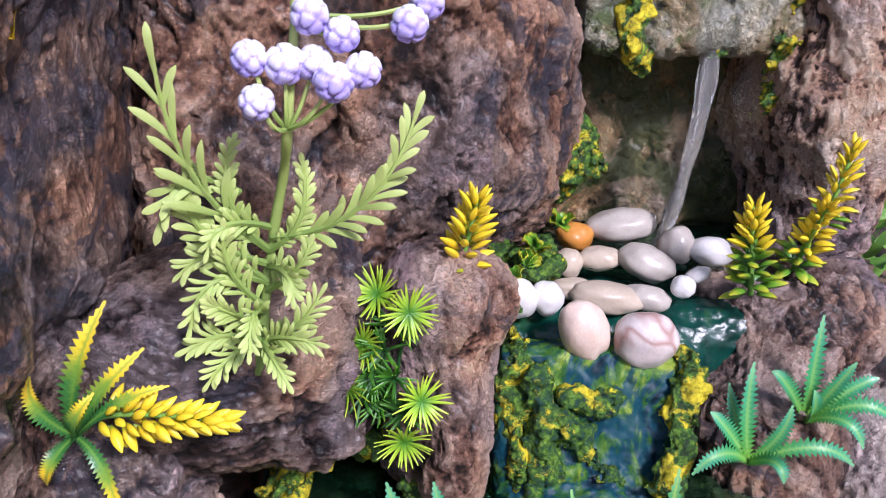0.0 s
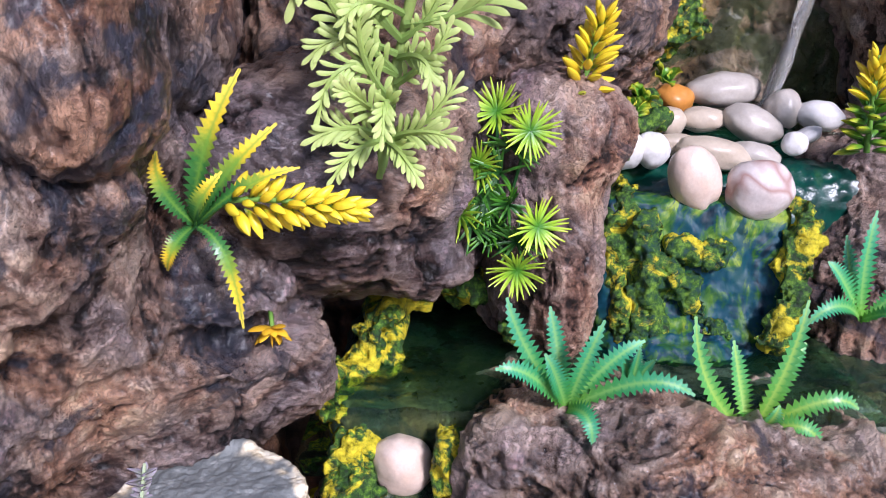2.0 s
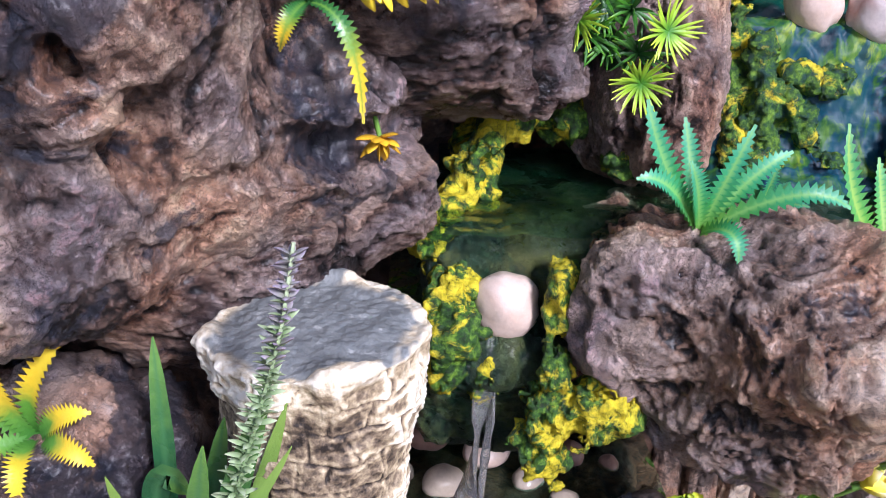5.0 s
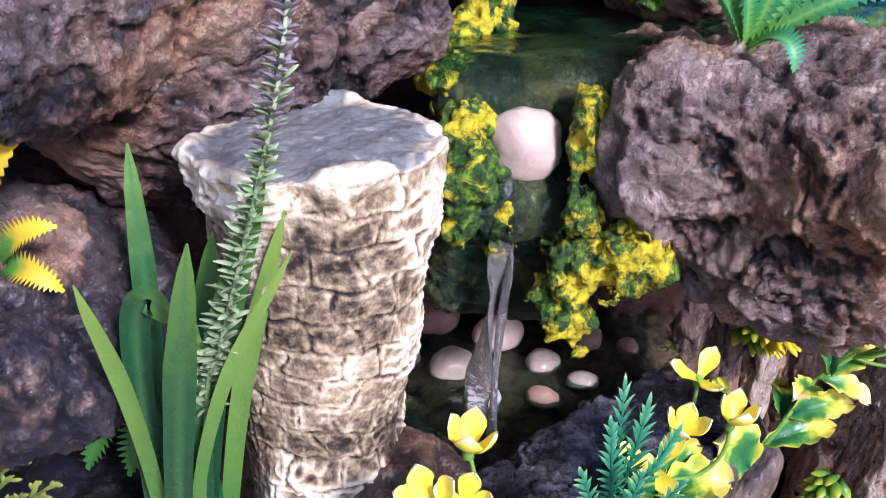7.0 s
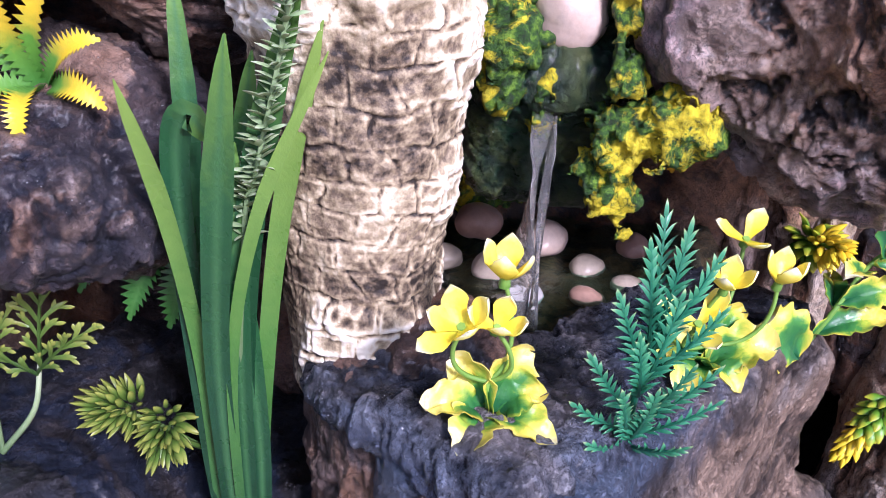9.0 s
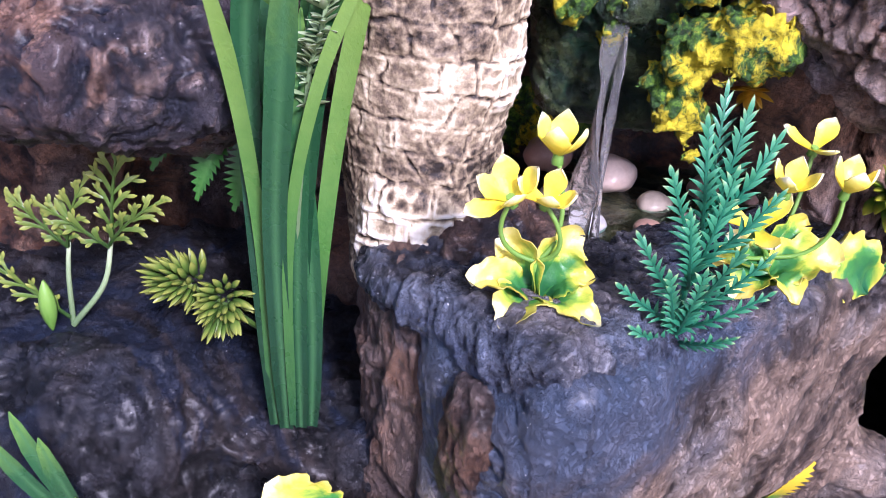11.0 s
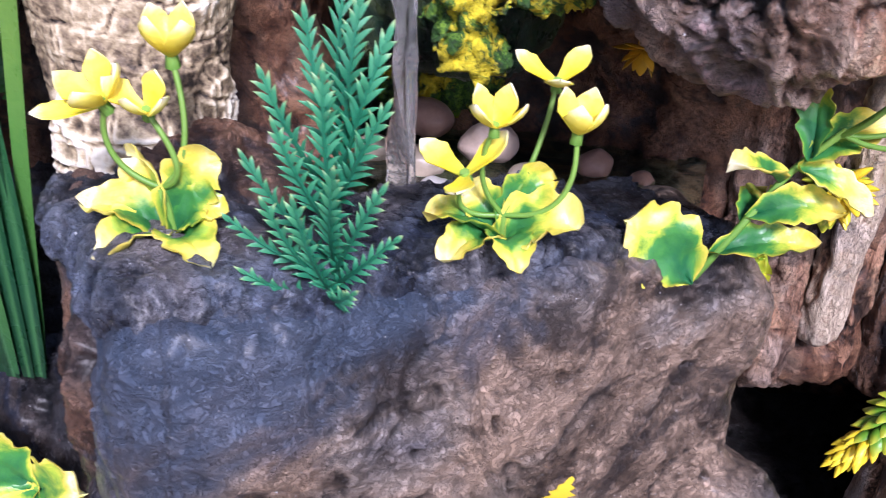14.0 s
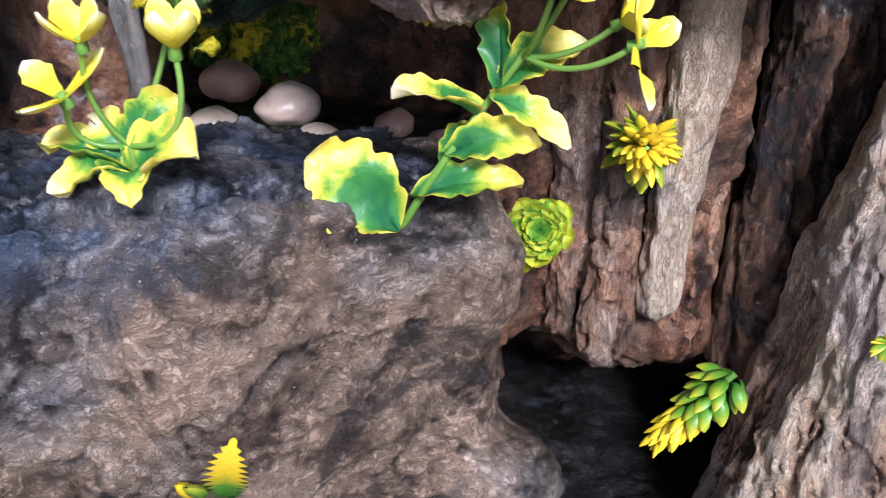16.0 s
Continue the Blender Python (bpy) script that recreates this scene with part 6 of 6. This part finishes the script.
for i, (c, r, e, mat, lab) in enumerate([
        ((0.150, 0.700, 0.694), (0.031, 0.020, 0.014), (0, -4, 0), GREY_P, "long pale grey pebble in the pool"), ((0.110, 0.692, 0.687), (0.0155, 0.014, 0.012), (0, 15, 0), ORANGE_P, "round orange pebble in the pool"),
        ((0.079, 0.655, 0.675), (0.012, 0.012, 0.012), (0, 30, 0), WHITE_P, "small whitish pebble in the pool"), ((0.099, 0.655, 0.675), (0.012, 0.012, 0.0125), (0, 20, 0), CREAM_P, "small cream pebble in the pool"),
        ((0.126, 0.662, 0.677), (0.018, 0.014, 0.010), (0, -3, 0), CREAM_P, "flat cream pebble in the pool"), ((0.163, 0.655, 0.675), (0.024, 0.020, 0.014), (0, 25, 10), GREY_P, "pale grey pebble under the falling water"),
        ((0.190, 0.672, 0.684), (0.015, 0.015, 0.016), (0, 10, 0), GREY_P, "grey pebble beside the falling water"), ((0.216, 0.664, 0.682), (0.0185, 0.015, 0.012), (0, 5, 0), WHITE_P, "smooth whitish pebble at the pool rim"),
        ((0.057, 0.602, 0.666), (0.0135, 0.013, 0.0155), (0, 5, 0), WHITE_P, "bright white pebble at the spill edge"), ((0.077, 0.606, 0.664), (0.0125, 0.012, 0.013), (0, 0, 0), WHITE_P, "white pebble at the spill edge"),
        ((0.124, 0.615, 0.662), (0.030, 0.018, 0.012), (0, 8, 0), CREAM_P, "flat buff pebble under thin water"), ((0.100, 0.628, 0.664), (0.018, 0.012, 0.009), (0, 0, 0), CREAM_P, "small buff pebble under thin water"),
        ((0.155, 0.618, 0.660), (0.020, 0.014, 0.010), (0, 12, 0), GREY_P, "flat grey pebble under thin water"), ((0.181, 0.612, 0.671), (0.009, 0.008, 0.009), (0, 0, 0), WHITE_P, "tiny white pebble by the rim"),
        ((0.196, 0.630, 0.674), (0.011, 0.009, 0.006), (0, -20, 0), WHITE_P, "tiny flat white pebble by the rim"),
        ((0.100, 0.568, 0.655), (0.0175, 0.014, 0.0245), (0, -22, 0), PINK_P, "pink and white pebble at the spill edge"), ((0.143, 0.562, 0.650), (0.023, 0.016, 0.022), (0, 12, 0), VEIN_P, "white pebble with a red-brown vein at the spill edge"),
        ((-0.090, 0.458, 0.492), (0.0185, 0.015, 0.0205), (0, -32, 0), PINK_P, "pale pinkish pebble lodged in the channel")]):
    pebble(c, r, e, mat, lab, i, "pool pebbles" if i < 17 else "")
for i, (c, r, mat) in enumerate([((-0.12, 0.53, 0.305), (0.02, 0.018, 0.013), CREAM_P), ((-0.085, 0.56, 0.312), (0.024, 0.02, 0.016), PINK_P), ((-0.13, 0.57, 0.32), (0.022, 0.02, 0.016), WARM_P), ((-0.055, 0.54, 0.30), (0.018, 0.014, 0.012), CREAM_P),
                                 ((-0.02, 0.565, 0.305), (0.016, 0.014, 0.012), WARM_P), ((0.01, 0.56, 0.30), (0.012, 0.01, 0.009), WARM_P), ((-0.10, 0.50, 0.30), (0.017, 0.014, 0.011), WHITE_P), ((-0.155, 0.54, 0.305), (0.018, 0.015, 0.012), CREAM_P), ((-0.06, 0.50, 0.298), (0.016, 0.013, 0.010), WARM_P), ((-0.03, 0.52, 0.298), (0.015, 0.012, 0.010), CREAM_P)]):
    pebble(c, [0.8 * a for a in r], (0, 8 * i % 30 - 12, 20 * i), mat, "rounded pebble on the floor of the lower cave", 30 + i, "cave pebbles")

# ---- water ----
def sheet(name, x0, x1, y0, y1, z, material, label, wave=0.0012, nx=70, ny=50, seed=0):
    x, y = np.meshgrid(np.linspace(x0, x1, nx), np.linspace(y0, y1, ny))
    p = np.stack([x, y, 0 * x], -1).reshape(-1, 3)
    p[:, 2] = z + wave * fbm(p * 60, 3, seed)
    i = np.arange(nx * ny).reshape(ny, nx)
    q = np.stack([i[:-1, :-1], i[:-1, 1:], i[1:, 1:], i[1:, :-1]], -1).reshape(-1, 4)
    return tagged(new(name, mesh_of(name, p, q, material)), label, "water", "", "structure")


sheet("water", 0.07, 0.27, 0.650, 0.80, 0.672, POOL, "dark green water of the pebble pool", seed=1)
sheet("water", -0.13, 0.20, 0.44, 0.60, 0.543, POOL, "dark water of the middle pool", 0.0015, seed=2)
sheet("water", -0.16, -0.05, 0.45, 0.56, 0.486, POOL, "thin green water in the channel", 0.0015, seed=3)
sheet("water", -0.20, 0.045, 0.45, 0.66, 0.302, POOL, "shallow dark water on the cave floor", 0.0012, seed=4)


def jet(points, r0, r1, label, seed=0, flat=0.55):
    """A thin rope of falling water, twisted and uneven."""
    p = spline(np.array(points), 60)
    s = np.linspace(0, 1, 60)
    q = np.stack([s * 7, 0 * s + seed, 0 * s], 1)
    r = (r0 + (r1 - r0) * s) * (1 + 0.35 * fbm(q, 3, seed))
    tw = 5 * s + seed
    ang = np.linspace(0, 2 * math.pi, 12, endpoint=False)
    cx = np.cos(ang)[None] * np.cos(tw)[:, None] - flat * np.sin(ang)[None] * np.sin(tw)[:, None]
    cy = np.cos(ang)[None] * np.sin(tw)[:, None] + flat * np.sin(ang)[None] * np.cos(tw)[:, None]
    ring = p[:, None] + r[:, None, None] * np.stack([cx, cy, 0 * cx], -1)
    ob = new("water_jet", Shape().rings(ring[::-1], s).mesh("water_jet", WATER, ZERO))
    return tagged(ob, label, "water", "", "structure")


jet([(0.222, 0.705, 0.93), (0.213, 0.700, 0.862), (0.207, 0.692, 0.80), (0.196, 0.686, 0.745), (0.183, 0.680, 0.70), (0.178, 0.676, 0.676)], 0.0055, 0.010, "clear rope of water falling into the pebble pool", 1)
jet([(0.216, 0.704, 0.90), (0.210, 0.698, 0.83), (0.200, 0.690, 0.76), (0.188, 0.682, 0.71), (0.174, 0.674, 0.674)], 0.002, 0.0032, "thin side strand of the falling water", 5)
jet([(-0.098, 0.446, 0.466), (-0.101, 0.447, 0.435), (-0.104, 0.452, 0.39), (-0.107, 0.458, 0.34), (-0.108, 0.46, 0.300)], 0.005, 0.0085, "clear water falling from the mossy channel", 2, 0.35)
jet([(-0.094, 0.446, 0.46), (-0.096, 0.447, 0.42), (-0.098, 0.452, 0.37), (-0.098, 0.456, 0.300)], 0.002, 0.004, "thin side strand below the mossy channel", 7, 0.5)

# ---- garden beyond ----
rnd_ = random.Random(77)
hd = Shape()
for k in range(1500):
    c = V3((rnd_.uniform(0.7, 3.4), rnd_.uniform(2.2, 2.9), 0.9 * rnd_.random() ** 1.3))
    d = V3((rnd_.uniform(-1, 1), rnd_.uniform(-1, 0.2), rnd_.uniform(-0.3, 1)))
    hd.blade(bow(c, c + unit(d) * rnd_.uniform(0.06, 0.12), (0, 0, 0.008), 3), 0.04, (rnd_.uniform(-0.5, 0.5), -1, 0.6), 0.001, 0.08, 5)
hedge = new("hedge", hd.mesh("hedge", P_STEM, ZERO))
tagged(hedge, "green leafy hedge behind the rockery", "hedge", "", "stuff")
